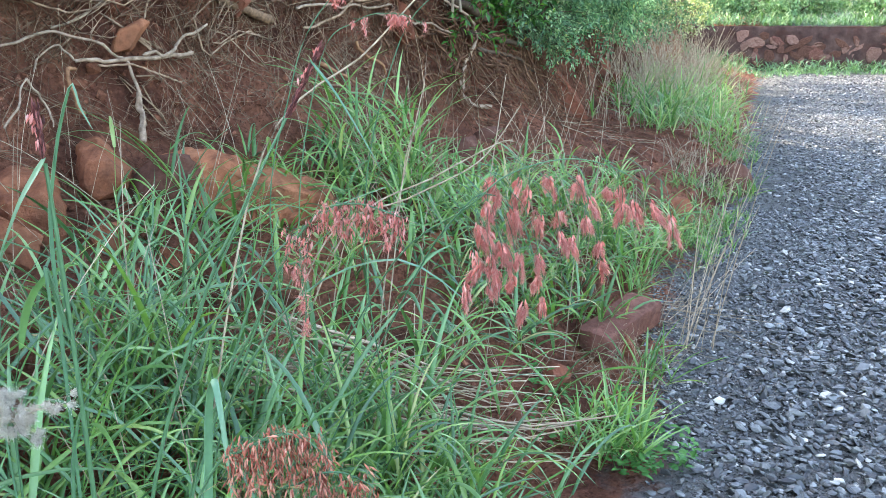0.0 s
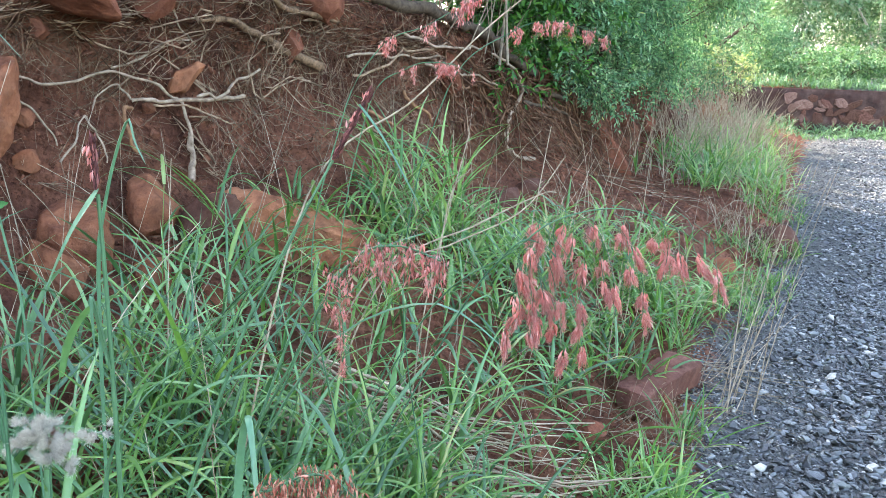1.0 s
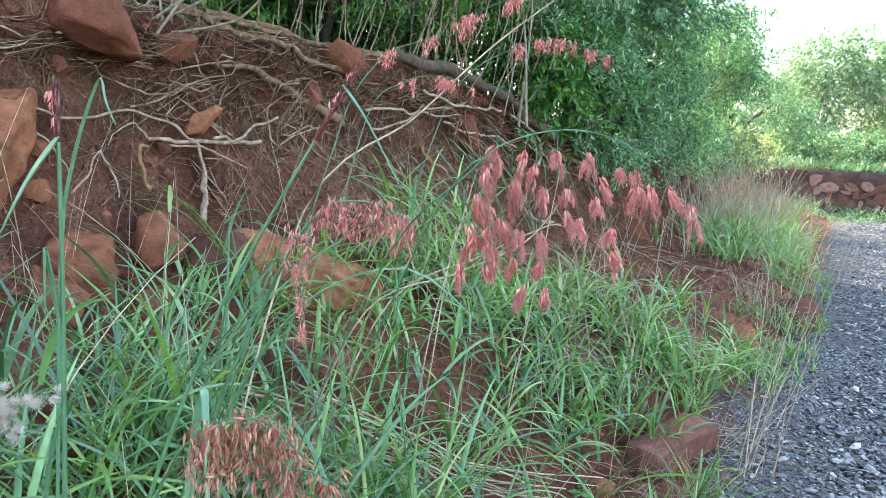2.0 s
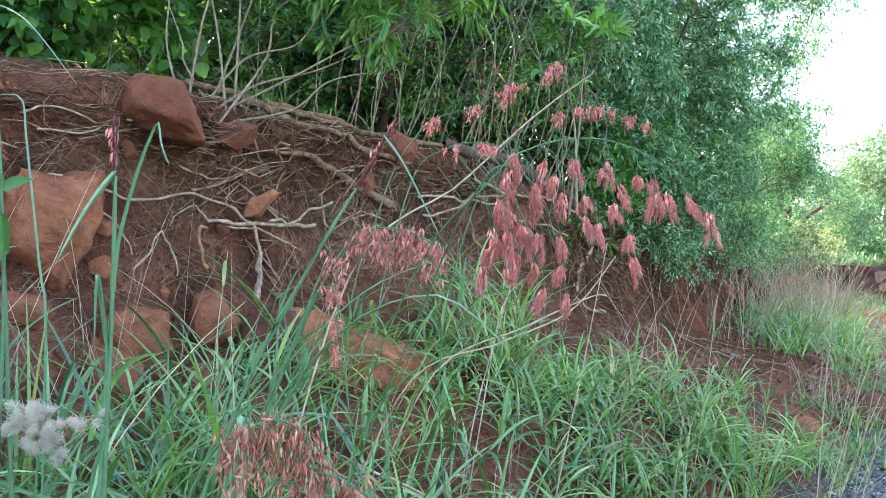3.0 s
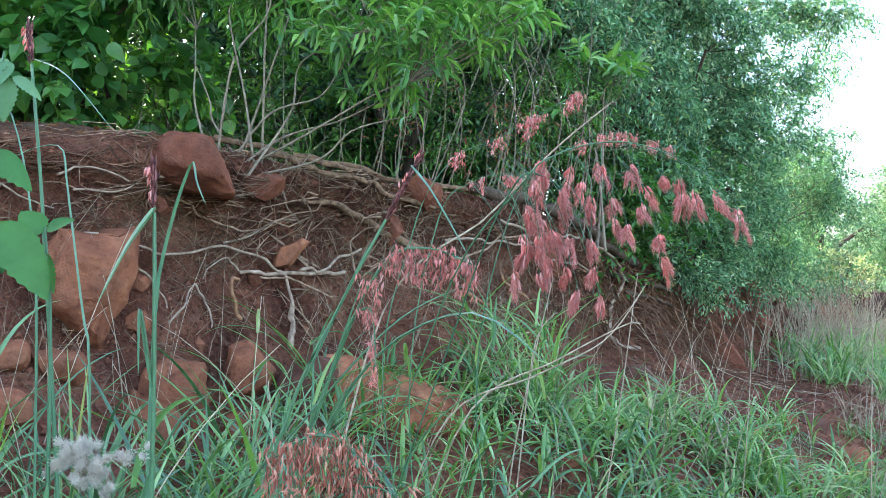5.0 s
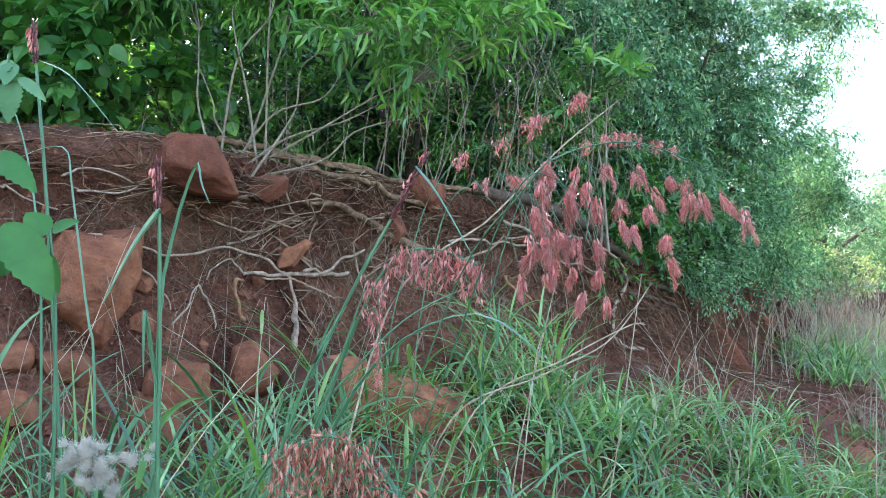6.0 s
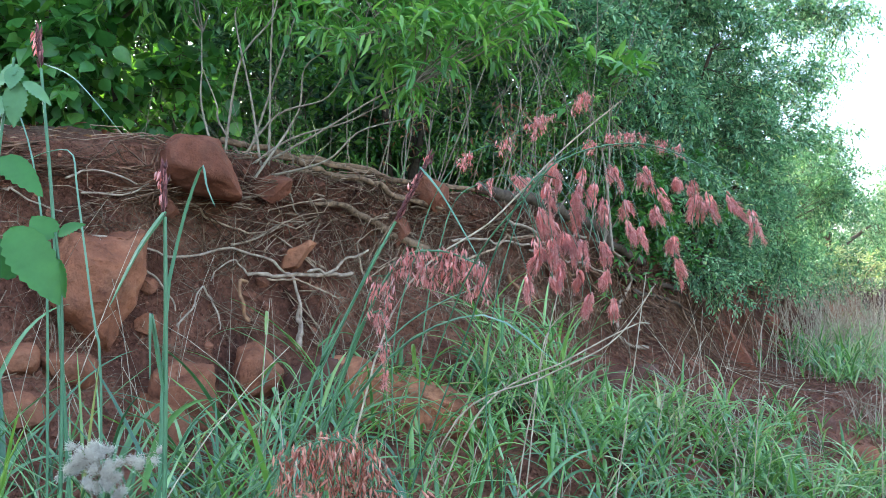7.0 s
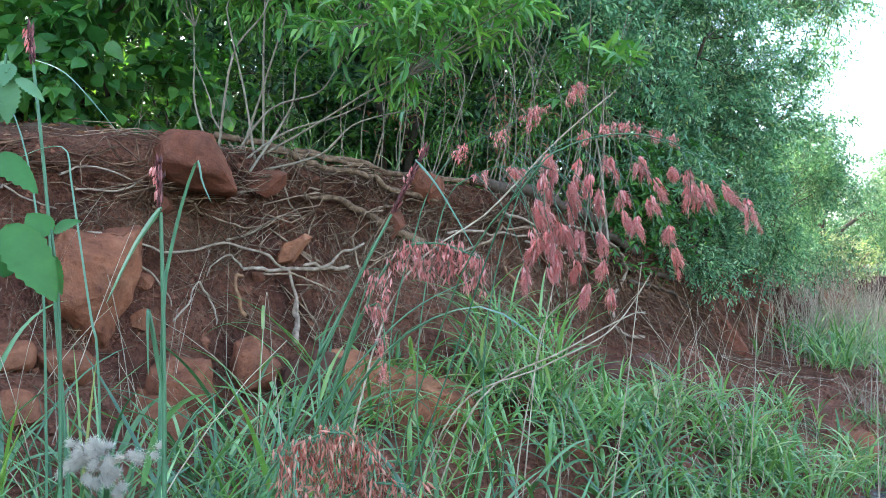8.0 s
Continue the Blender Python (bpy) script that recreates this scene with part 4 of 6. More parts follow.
far_clump = dict(h0=.04, h1=.26, l0=.14, l1=.34, w0=.008, w1=.017, lean=.6, bend=1.4)
grass("grass_clump", "bright green grass clump spilling from the bank", spots(120, 6.2, 8.6, .1, 1.2, .38, 1.6), M_GRASS_LIT, per=5, **far_clump)
grass("grass_clump", "green grass under the tall straw", spots(110, 8.4, 12.0, .1, 1.3, .35), M_GRASS_LIT, per=5, **far_clump)
grass("grass_clump", "dark green grass at the foot of the far bank", spots(55, 6.4, 8.6, .5, 1.25, .35), M_GRASS, per=5, **far_clump)
grass("grass_clump", "few grass blades on the bank top", spots(7, 2.1, 3.2, 1.62, 1.8), M_GRASS, **edge_tuft)


def straw(name, label, base, h0, h1, lean, bend, r=.0016, mat=None, heading=None):
    n = len(base)
    az = rng.uniform(0, 6.283, n) if heading is None else rng.normal(heading, 0.35, n)
    P = arcs(base, az, rng.uniform(h0, h1, n), rng.uniform(0, 1, n) * lean, rng.uniform(0, 1, n) * bend, 7)
    R = np.linspace(1, 0.4, 7)[None] * rng.uniform(0.6, 1.2, (n, 1)) * r
    return tagged(link_mesh(name, *tubes(P, R, 3), mat or M_STRAW), label, "dry grass", kind="stuff")


def lying_straw(label, n, s0, s1, d0, d1, l0, l1, turn, vary, r, lift=.02, mat=None):
    """Fallen stalks that lie along the ground. turn: heading in the plan, in radians from the road's way towards the bank."""
    P = []
    for i in range(n):
        s, d, a, l = random.uniform(s0, s1), random.uniform(d0, d1), random.gauss(turn, vary), random.uniform(l0, l1)
        o0, o1, bow = random.uniform(.004, lift), random.uniform(.004, lift), random.gauss(0, .04)
        line = []
        for t in np.linspace(0, 1, 8):
            ss, dd = s + math.cos(a) * l * t - math.sin(a) * bow * math.sin(math.pi * t), d + math.sin(a) * l * t + math.cos(a) * bow * math.sin(math.pi * t)
            line.append(surf(ss, w_of(ss, min(dd, 1.3)))[0] + Vector((0, 0, o0 + (o1 - o0) * t)))
        P.append(line)
    R = np.linspace(1, .5, 8)[None] * rng.uniform(.6, 1.2, (n, 1)) * r
    return tagged(link_mesh("fallen_straw", *tubes(np.array(P), R, 4), mat or M_STRAW), label, "dry grass", kind="stuff")


straw("dry_straw", "tall bleached dry straw standing on the bank", spots(620, 7.8, 11.6, .5, 1.5), .35, .85, .5, .7, .0032)
straw("dry_straw", "dry straw through the grass by the road", spots(150, 6.4, 9.0, .0, 1.1), .2, .55, .8, .8, .0026)
straw("dry_straw", "fallen dry straw in front of the far bank", spots(160, 9.5, 12.5, .2, 1.0), .3, .6, 1.1, .8, .003)
lying_straw("matted fallen straw at the foot of the bank", 28, 4.6, 6.4, .4, 1.2, .25, .6, -.8, .9, .002, .1)
lying_straw("brown dead stems at the foot of the bank", 55, 3.8, 6.4, .4, 1.3, .15, .5, -.9, 1.1, .0022, .08, M_ROOT_FINE)
straw("dry_straw", "dry stalks among the fresh grass", spots(190, .7, 3.6, .1, 1.2), .2, .6, .55, .7, .0017)
lying_straw("thin fallen stalks on bare soil", 90, 1.4, 3.2, -.1, .5, .1, .35, -1.2, 1.0, .0011)
lying_straw("bent pale stalks fallen towards the road", 30, 1.15, 1.42, .38, .52, .5, .8, -.72, .12, .0034, .2)
straw("dry_straw", "thin pale stalks over the road's edge", ring(2.74, -.2, .06, 12), .5, .95, .5, .35, .0019, heading=.3)
straw("dry_straw", "dry stalks leaning from the verge over the gravel", ring(2.95, -.02, .12, 12), .25, .5, 1.0, .5, .0015, heading=.1)
straw("dry_straw", "brown dead grass at the foot of the slab", ring(2.35, -.02, .14, 60), .06, .22, 1.2, .9, .0011)
straw("dry_straw", "dead brown grass round the dark rock", ring(5.2, .25, .22, 90), .1, .3, 1.1, .9, .0022)
lying_straw("thin pale stalks lying on the gravel", 12, 2.85, 3.1, -.05, .1, .2, .5, -1.3, .5, .0013)
straw("dry_straw", "fine upright dead stems below the shrubs", spots(22, 5.6, 7.2, .8, 1.4), .3, .8, .35, .4, .003)

# ---- flowering grass and weeds near the path ----


def through_points(knots, k=28):
    K = np.array(knots, float)
    t = np.linspace(0, len(K) - 1, k)
    i = np.clip(t.astype(int), 0, len(K) - 2)
    f = (t - i)[:, None]
    P0, P1, P2, P3 = K[np.maximum(i - 1, 0)], K[i], K[i + 1], K[np.minimum(i + 2, len(K) - 1)]
    return 0.5 * (2 * P1 + (P2 - P0) * f + (2 * P0 - 5 * P1 + 4 * P2 - P3) * f ** 2 + (3 * P1 - P0 - 3 * P2 + P3) * f ** 3)


def thing(name, p, label, category, group=""):
    ob = new(name)
    ob.empty_display_size = 0.05
    ob.location = p
    bpy.context.view_layer.update()
    return tagged(ob, label, category, group)


def hold(ob, parent):
    """Parent a mesh that was made in world coordinates."""
    ob.parent = parent
    ob.matrix_parent_inverse = parent.matrix_world.inverted()
    return ob


def under(ob, part_of):
    """Hang a finer piece, made in world coordinates, under a part."""
    ob.parent = part_of
    return ob


def panicle(axis, n, drop, spread, size, fill=11, seed=0, loose=0.35, nodes=None, plump=0.3, tufts=3):
    """A drooping flower head: strands hang from the axis, each packed with spikelets."""
    r = np.random.default_rng(seed)
    lines, O, D, U_, L, Wd = [], [], [], [], [], []
    for i in range(n):
        t = (r.uniform(0, 1) if nodes is None else np.clip(r.choice(nodes) + r.normal(0, .018), 0, 1)) * (len(axis) - 1.01)
        j = int(t)
        a = axis[j] * (1 - t + j) + axis[j + 1] * (t - j)
        out = unit(r.normal(0, 1, 3) * np.array([1, 1, 0.4]) + np.array([0, 0, 0.3]))
        ln = drop * r.uniform(0.55, 1.35)
        b = a + out * spread * r.uniform(0.3, 1.0)
        c = b + np.array([r.normal(0, 0.12) * ln, r.normal(0, 0.12) * ln, -ln])
        line = through_points([a, b, (b + c) / 2 + r.normal(0, 0.06, 3) * ln, c], 7)
        lines.append(line)
        m = fill
        q = r.uniform(0.3, 1.0, m) * 5.99
        jj = q.astype(int)
        p = line[jj] * (1 - (q - jj))[:, None] + line[jj + 1] * (q - jj)[:, None]
        O.append(p + r.normal(0, 0.42, (m, 3)) * size * np.array([1, 1, 0.5]) * (1.25 - q / 6)[:, None])
        D.append(np.array([0, 0, -1.0]) + r.normal(0, loose, (m, 3)))
        U_.append(r.normal(0, 1, (m, 3)))
        L.append(size * r.uniform(0.7, 1.25, m))
        Wd.append(size * plump * r.uniform(0.8, 1.25, m))
    O, D, U_, L, Wd = (np.concatenate(x) for x in (O, D, U_, L, Wd))
    heads = leaves(SPINDLE, O, D, U_, L, Wd, Wd)
    hairs = np.stack([O, O + unit(D) * (L * 0.8)[:, None] + r.normal(0, 0.35, O.shape) * L[:, None],
                      O + unit(D) * (L * 1.4)[:, None] + r.normal(0, 0.5, O.shape) * L[:, None]], 1)
    stalk = tubes(np.array(lines), np.full((n, 7), 0.00028), 3)
    more = []
    for turn in range(tufts):
        e = O + r.normal(0, 0.25, O.shape) * L[:, None]
        more.append(np.stack([e, e + unit(D) * (L * 0.6)[:, None] + r.normal(0, 0.3, O.shape) * L[:, None], e + unit(D) * (L * 1.1)[:, None] + r.normal(0, 0.45, O.shape) * L[:, None]], 1))
    hairs = np.concatenate([hairs, *more]) if more else hairs
    hv, hq = tubes(hairs, np.full((len(hairs), 3), 0.00014) * np.array([1, 0.8, 0.4]), 3)
    return heads, stalk, (hv, hq)


def plume(start, tassels, seed, thick=.0046):
    """A full flower head: furry drooping tassels hang on hair-thin stalks. tassels: how far along from start and how far below it each one hangs, and its length."""
    r = np.random.default_rng(seed)
    lines, O, D, L, H = [], [], [], [], []
    for along, drop, ln in tassels:
        top = np.array(start) + np.array((along + r.normal(0, .003), along * .13 + r.normal(0, .006), -drop + r.normal(0, .003)))
        way = unit(np.array((r.normal(.12, .22), r.normal(0, .2), -1.0)))
        a = top + np.array((-.35 * drop - .006, r.normal(0, .003), drop * .75 + .006))
        lines.append(through_points([a, a * .5 + top * .5 + np.array((.004, 0, .004)), top, top + way * ln], 9))
        ln *= .62 * r.uniform(.8, 1.25)
        m = 14
        q = r.uniform(0, 1, m)
        side = unit(np.cross(way, r.normal(0, 1, (m, 3))))
        full = np.sin(np.pi * np.clip(q * .8 + .16, 0, 1))
        O.append(top + way * (q * ln * .75)[:, None] + side * (thick * .6 * full * r.uniform(.2, 1, m))[:, None])
        D.append(way + side * .25 + r.normal(0, .12, (m, 3)))
        L.append(.0062 * r.uniform(.75, 1.2, m))
        # each tassel is a bunch of a few smaller ones that hang askew
        for bunch in range(4):
            m = 75
            bw = unit(way + r.normal(0, .16, 3))
            b0 = top + way * ln * r.uniform(0, .7) + r.normal(0, .0018, 3) * np.array((1, 1, .5))
            q = r.uniform(0, 1, m)
            side = unit(np.cross(bw, r.normal(0, 1, (m, 3))))
            full = (np.sin(np.pi * np.clip(q * .8 + .2, 0, 1)) * (1.15 - .6 * q))[:, None]
            p = b0 + bw * (q * ln * .6)[:, None]
            tip = p + side * thick * .55 * full * r.uniform(.2, 1.25, (m, 1)) ** 1.3 + bw * r.uniform(.001, .006, (m, 1))
            H.append(np.stack([p, p * .45 + tip * .55 + side * .0008, tip + r.normal(0, .001, (m, 3))], 1))
    O, D, L, H = np.concatenate(O), np.concatenate(D), np.concatenate(L), np.concatenate(H)
    heads = leaves(SPINDLE, O, D, rand_dir(len(O)), L, L * .27, L * .27)
    return heads, tubes(np.array(lines), np.full((len(lines), 9), .00025), 3), tubes(H, np.full((len(H), 3), .00013) * np.array([1, .9, .5]), 3)


def flower_grass(label, knots, head_from, n, drop, spread, size, mat, fill=11, seed=0, blades=(), stem_r=.0013, group="flowering grasses", loose=.35, groups=None, **more):
    P = through_points(knots, 40)
    ob = thing("flowering_grass", knots[0], label, "grass", group)
    hold(link_mesh("stem", *tubes(P[None], np.linspace(stem_r, stem_r * 0.35, 40)[None], 6), M_STEM_GREEN), ob)
    heads, stalk, hairs = plume(*groups, seed) if groups else panicle(P[int(head_from * 39):], n, drop, spread, size, fill, seed, loose, **more)
    head = hold(link_mesh("flower_head", *heads, mat, smooth=False), ob)
    tagged(under(link_mesh("head_branching", *stalk, M_STEM_GREEN), head), "hair-thin green flower stalks")
    tagged(under(link_mesh("fluff", *hairs, mat), head), "soft silky hairs")
    for pts, w in blades:
        Q = through_points(pts, 14)[None]
        hold(link_mesh("blade", *ribbons(Q, np.array([w]), fold=.3), M_BLADE), ob)
    return ob


flower_grass("pink flowering grass with a full drooping head", [(-.318, 1.05, .03), (-.22, .86, .6), (-.11, .69, .9), (-.045, .607, .985), (-.02, .604, 1.006), (.015, .61, 1.014), (.046, .617, 1.008), (.08, .624, .99)],
             .56, 0, 0, 0, 0, M_PINK, seed=1, stem_r=.0008, groups=((-.032, .612, 1.008), [
                 (.019, .007, .026), (.026, .015, .028), (.031, .026, .026), (.042, .01, .02), (.044, .025, .02), (.046, .035, .022), (.052, .045, .02), (.058, .007, .018), (.06, .019, .022), (.065, .03, .022),
                 (.075, .013, .014), (.086, .017, .03), (.092, .03, .026), (.1, .017, .026), (.108, .027, .028), (.121, .03, .026), (.072, .052, .02), (.079, .063, .024)]))
flower_grass("pink flowering grass with long hanging strands", [(-.33, 1.0, .03), (-.2, .8, .6), (-.09, .66, .9), (-.05, .605, .983), (-.03, .603, .992), (-.012, .605, .975), (-.004, .607, .952)],
             .5, 0, 0, 0, 0, M_PINK, seed=2, stem_r=.0008, groups=((-.032, .609, 1.006), [
                 (.002, .001, .024), (-.002, .014, .028), (-.006, .026, .028), (.007, .027, .03), (-.001, .038, .028), (-.011, .047, .026), (-.008, .058, .024), (.004, .062, .024), (.015, .042, .022),
                 (-.018, .071, .02), (.033, .054, .022), (.021, .053, .018), (.021, .072, .02), (.036, .071, .018), (.03, .08, .018), (.037, .088, .02),
                 (.003, .01, .026), (.01, .018, .026), (-.009, .036, .026), (.002, .048, .026), (-.004, .07, .022), (.009, .05, .022)]))
flower_grass("pink flowering grass with a loose head over bluish blades", [(-.436, .945, .04), (-.32, .86, .6), (-.215, .78, .85), (-.166, .747, .938), (-.13, .751, .953), (-.092, .757, .94)],
             .55, 34, .026, .014, .0078, M_PINK, 8, 3, plump=.26, tufts=1, stem_r=.0017,
             blades=[([(-.32, .86, .6), (-.25, .84, .8), (-.2, .82, .93)], .008), ([(-.3, .85, .66), (-.2, .8, .84), (-.1, .77, .9), (-.03, .76, .86)], .007)])
flower_grass("wispy pink strand of flowering grass", [(-.42, .93, .04), (-.3, .84, .6), (-.21, .77, .86), (-.18, .75, .903), (-.172, .748, .885), (-.171, .748, .855)],
             .62, 9, .012, .003, .005, M_PINK, 10, 4)
flower_grass("drooping russet seed head of dry grass", [(-.44, .775, .02), (-.33, .69, .5), (-.24, .63, .76), (-.195, .606, .815), (-.165, .608, .823), (-.14, .612, .8)],
             .5, 54, .032, .013, .0082, M_RUSSET, 9, 5, stem_r=.0015, plump=.21, tufts=0, loose=.34)
flower_grass("russet seed head of dry grass", [(-.4, .78, .02), (-.3, .7, .5), (-.2, .63, .74), (-.16, .61, .785), (-.135, .613, .79), (-.11, .616, .775)],
             .6, 22, .028, .013, .0085, M_RUSSET, 9, 6, plump=.21, tufts=0, loose=.34)
flower_grass("pink flowering grass with a thin arching head", [(-.16, 1.42, .05), (-.3, 1.36, .7), (-.26, 1.365, 1.0), (-.2, 1.371, 1.12), (-.13, 1.381, 1.155), (-.07, 1.39, 1.192), (.006, 1.399, 1.232)],
             .5, 42, .018, .01, .008, M_PINK, 8, 7, plump=.28, tufts=1, nodes=[.04, .1, .36, .42, .6, .66, .7, .88, .96])
flower_grass("pink flowering grass with a thin level head", [(-.068, 1.48, .08), (-.16, 1.42, .7), (-.1, 1.4, 1.05), (.003, 1.404, 1.152), (.08, 1.413, 1.166), (.155, 1.425, 1.145)],
             .58, 32, .015, .008, .008, M_PINK, 8, 8, plump=.28, tufts=1, nodes=[.1, .3, .42, .5, .62, .8, .95])
flower_grass("pink flowering grass nodding below the shrubs", [(-.2, 1.42, .08), (-.26, 1.36, .7), (-.22, 1.37, 1.02), (-.16, 1.38, 1.09), (-.1, 1.39, 1.1), (-.06, 1.395, 1.085)],
             .58, 20, .016, .01, .008, M_PINK, 8, 9, plump=.28, tufts=1, nodes=[.1, .5, .6, .95])


def spike_grass(label, knots, flag, flag_w, seed, long=.042, nod=(-.3, 0, -1)):
    """An upright culm with a closed wine-red head and a flag leaf."""
    P = through_points(knots, 40)
    ob = thing("flowering_grass", knots[0], label, "grass", "flowering grasses")
    hold(link_mesh("stem", *tubes(P[None], np.linspace(.0028, .0016, 40)[None], 6), M_STEM_GREEN), ob)
    r = np.random.default_rng(seed)
    tip, way = P[-1], unit(P[-1] - P[-4])
    m = int(60 * long / .042)
    t = r.uniform(0, 1, m)
    O = tip + way * (t * long)[:, None] + r.normal(0, .0014, (m, 3))
    hold(link_mesh("flower_head", *leaves(SPINDLE, O, way + r.normal(0, .14, (m, 3)), r.normal(0, 1, (m, 3)), r.uniform(.008, .013, m), r.uniform(.002, .003, m), r.uniform(.002, .003, m)), M_WINE, smooth=False), ob)
    m = 16
    O = tip + way * (r.uniform(.45, 1.08, m) * long)[:, None] + r.normal(0, .0012, (m, 3)) + np.array((-.0026, -.001, 0))
    hold(link_mesh("open_head", *leaves(SPINDLE, O, r.normal(0, .2, (m, 3)) + np.array(nod), r.normal(0, 1, (m, 3)), r.uniform(.006, .011, m), r.uniform(.002, .003, m), r.uniform(.002, .003, m)), M_PINK, smooth=False), ob)
    for pts, w in zip(flag, flag_w):
        hold(link_mesh("blade", *ribbons(through_points(pts, 16)[None], np.array([w]), fold=.35), M_BLADE), ob)
    return ob


spike_grass("upright grass culm with a closed wine-red head", [(-.372, .785, .05), (-.376, .772, .5), (-.376, .767, .85), (-.377, .763, .985)],
            [[(-.377, .763, .99), (-.398, .755, .955), (-.42, .748, .905)], [(-.377, .767, .83), (-.387, .76, .9), (-.386, .758, .84)]], [.011, .009], 1)
spike_grass("leaning grass culm with a long closed wine-red head", [(-.44, .95, .05), (-.4, .955, .5), (-.32, .962, .777), (-.264, .965, .898), (-.213, .969, .995)],
            [[(-.185, .97, 1.055), (-.156, .95, 1.02), (-.112, .94, .944)], [(-.3, .96, .82), (-.25, .95, .92), (-.225, .95, .97)], [(-.33, .96, .74), (-.2, .95, .88), (-.1, .94, .93)]], [.005, .006, .006], 2, .08, (.2, 0, .8))
spike_grass("tall grass culm with a wine-red head and flag leaf", [(-.55, .93, .06), (-.558, .925, .5), (-.585, .912, .95), (-.603, .904, 1.165)],
            [[(-.6, .905, 1.17), (-.56, .905, 1.15), (-.508, .915, 1.088)]], [.004], 3)


def lone_blades(label, specs, mat):
    ob = thing("grass_tuft", specs[0][0][0], label, "grass")
    for pts, w in specs:
        hold(link_mesh("blade", *ribbons(through_points(pts, 18)[None], np.array([w]), fold=.35), mat), ob)
    return ob


lone_blades("long upright grass blades bent over at the tip", [
    ([(-.53, .93, .35), (-.536, .927, .8), (-.545, .922, .892), (-.561, .913, 1.027), (-.567, .91, 1.07), (-.593, .906, 1.072), (-.621, .902, 1.06)], .006),
    ([(-.56, .875, .35), (-.563, .871, .844), (-.57, .862, 1.009), (-.593, .854, 1.107), (-.62, .85, 1.11)], .006),
    ([(-.43, .85, .35), (-.419, .842, .848), (-.406, .839, .96), (-.381, .839, 1.04), (-.374, .841, 1.02), (-.366, .843, 1.0)], .007)], M_BLADE)
lone_blades("broad bluish grass blades beside the seed fluff", [
    ([(-.46, .74, .35), (-.45, .72, .62), (-.44, .71, .72), (-.43, .7, .76)], .012),
    ([(-.3, .8, .3), (-.28, .8, .68), (-.265, .79, .78), (-.25, .76, .73), (-.24, .74, .62)], .01),
    ([(-.5, .75, .3), (-.46, .72, .6), (-.42, .69, .7), (-.36, .66, .7)], .009),
    ([(-.42, .78, .3), (-.4, .78, .68), (-.36, .77, .79), (-.32, .77, .83)], .008)], M_BLADE)


def seed_fluff():
    c = np.array((-.44, .762, .766))
    ob = thing("seed_fluff", (-.45, .76, .05), "burst white fluffy seed head on a stalk", "seed head")
    hold(link_mesh("stem", *tubes(through_points([(-.46, .8, .03), (-.45, .78, .5), (-.435, .763, .755)], 20)[None], np.full((1, 20), .0012), 5), M_STEM_GREEN), ob)
    tufts = 62
    hub = c + np.array([(0, 0, .004), (.006, 0, -.012), (-.012, 0, .006), (.02, 0, -.02), (.044, .002, .006), (.036, 0, 0), (-.016, 0, -.008)])[rng.choice(7, tufts, p=[.3, .2, .2, .1, .07, .05, .08])]
    off = rand_dir(tufts) * rng.uniform(.15, 1, (tufts, 1)) ** .6 * np.array((.017, .012, .013))
    base = hub + off
    way = unit(off / .016 + rand_dir(tufts) * .9)
    per = 120
    O = np.repeat(base, per, 0) + rng.normal(0, .0007, (tufts * per, 3))
    D = unit(np.repeat(way, per, 0) + rng.normal(0, .42, (tufts * per, 3))) * rng.uniform(.0035, .0085, (tufts * per, 1))
    mid = O + D * .5 + rng.normal(0, .0011, O.shape)
    hold(link_mesh("fluff", *tubes(np.stack([O, mid, O + D * .9 + rng.normal(0, .0017, O.shape)], 1), np.full((len(O), 3), .00012), 3), M_FLUFF), ob)
    hold(link_mesh("seed", *leaves(SPINDLE, base - way * .002, way, rand_dir(tufts), rng.uniform(.004, .006, tufts), np.full(tufts, .0013), np.full(tufts, .0013)), M_FLUFF_SEED, smooth=False), ob)
    threads = np.stack([np.repeat((c + np.array((.008, 0, -.01)))[None], tufts, 0), base * .6 + c * .4, base], 1)
    tagged(hold(link_mesh("head_branching", *tubes(threads, np.full((tufts, 3), .0003), 3), M_STRAW), ob), kind="stuff")


seed_fluff()


def toothed_leaf(k=9):
    """A broad leaf with a toothed rim and a sunken midrib: vertices and quads."""
    V, Q = [], []
    for i in range(2 * k + 1):
        t = i / (2 * k)
        w = 0.5 * math.sin(math.pi * t ** 0.75) ** 0.8 * (1.0 if i % 2 else 0.88)
        x = t + (0.0 if i % 2 else 0.02)
        z = -0.25 * t * t
        rib = 0.022 * math.cos(i * math.pi)
        V += [(x, w, z + 0.12 * w + rib), (t, 0, z - 0.02), (x, -w, z + 0.12 * w + rib)]
    for i in range(2 * k):
        a = 3 * i
        Q += [(a, a + 1, a + 4, a + 3), (a + 1, a + 2, a + 5, a + 4)]
    return np.array(V), np.array(Q)


TOOTHED = toothed_leaf()


def weed(label, stem, leaf_list, mat=None):
    ob = thing("broadleaf_weed", stem[0], label, "weed", "broad-leaved weeds")
    hold(link_mesh("stem", *tubes(through_points(stem, 24)[None], np.linspace(.0025, .0012, 24)[None], 6), M_STEM_GREEN), ob)
    for o, d, l, w in leaf_list:
        hold(link_mesh("leaf", *leaves(TOOTHED, np.array([o]), np.array([d], float), np.array([(.25, -.75, .6)]), np.array([l]), np.array([w])), mat or M_HERB), ob)
    return ob


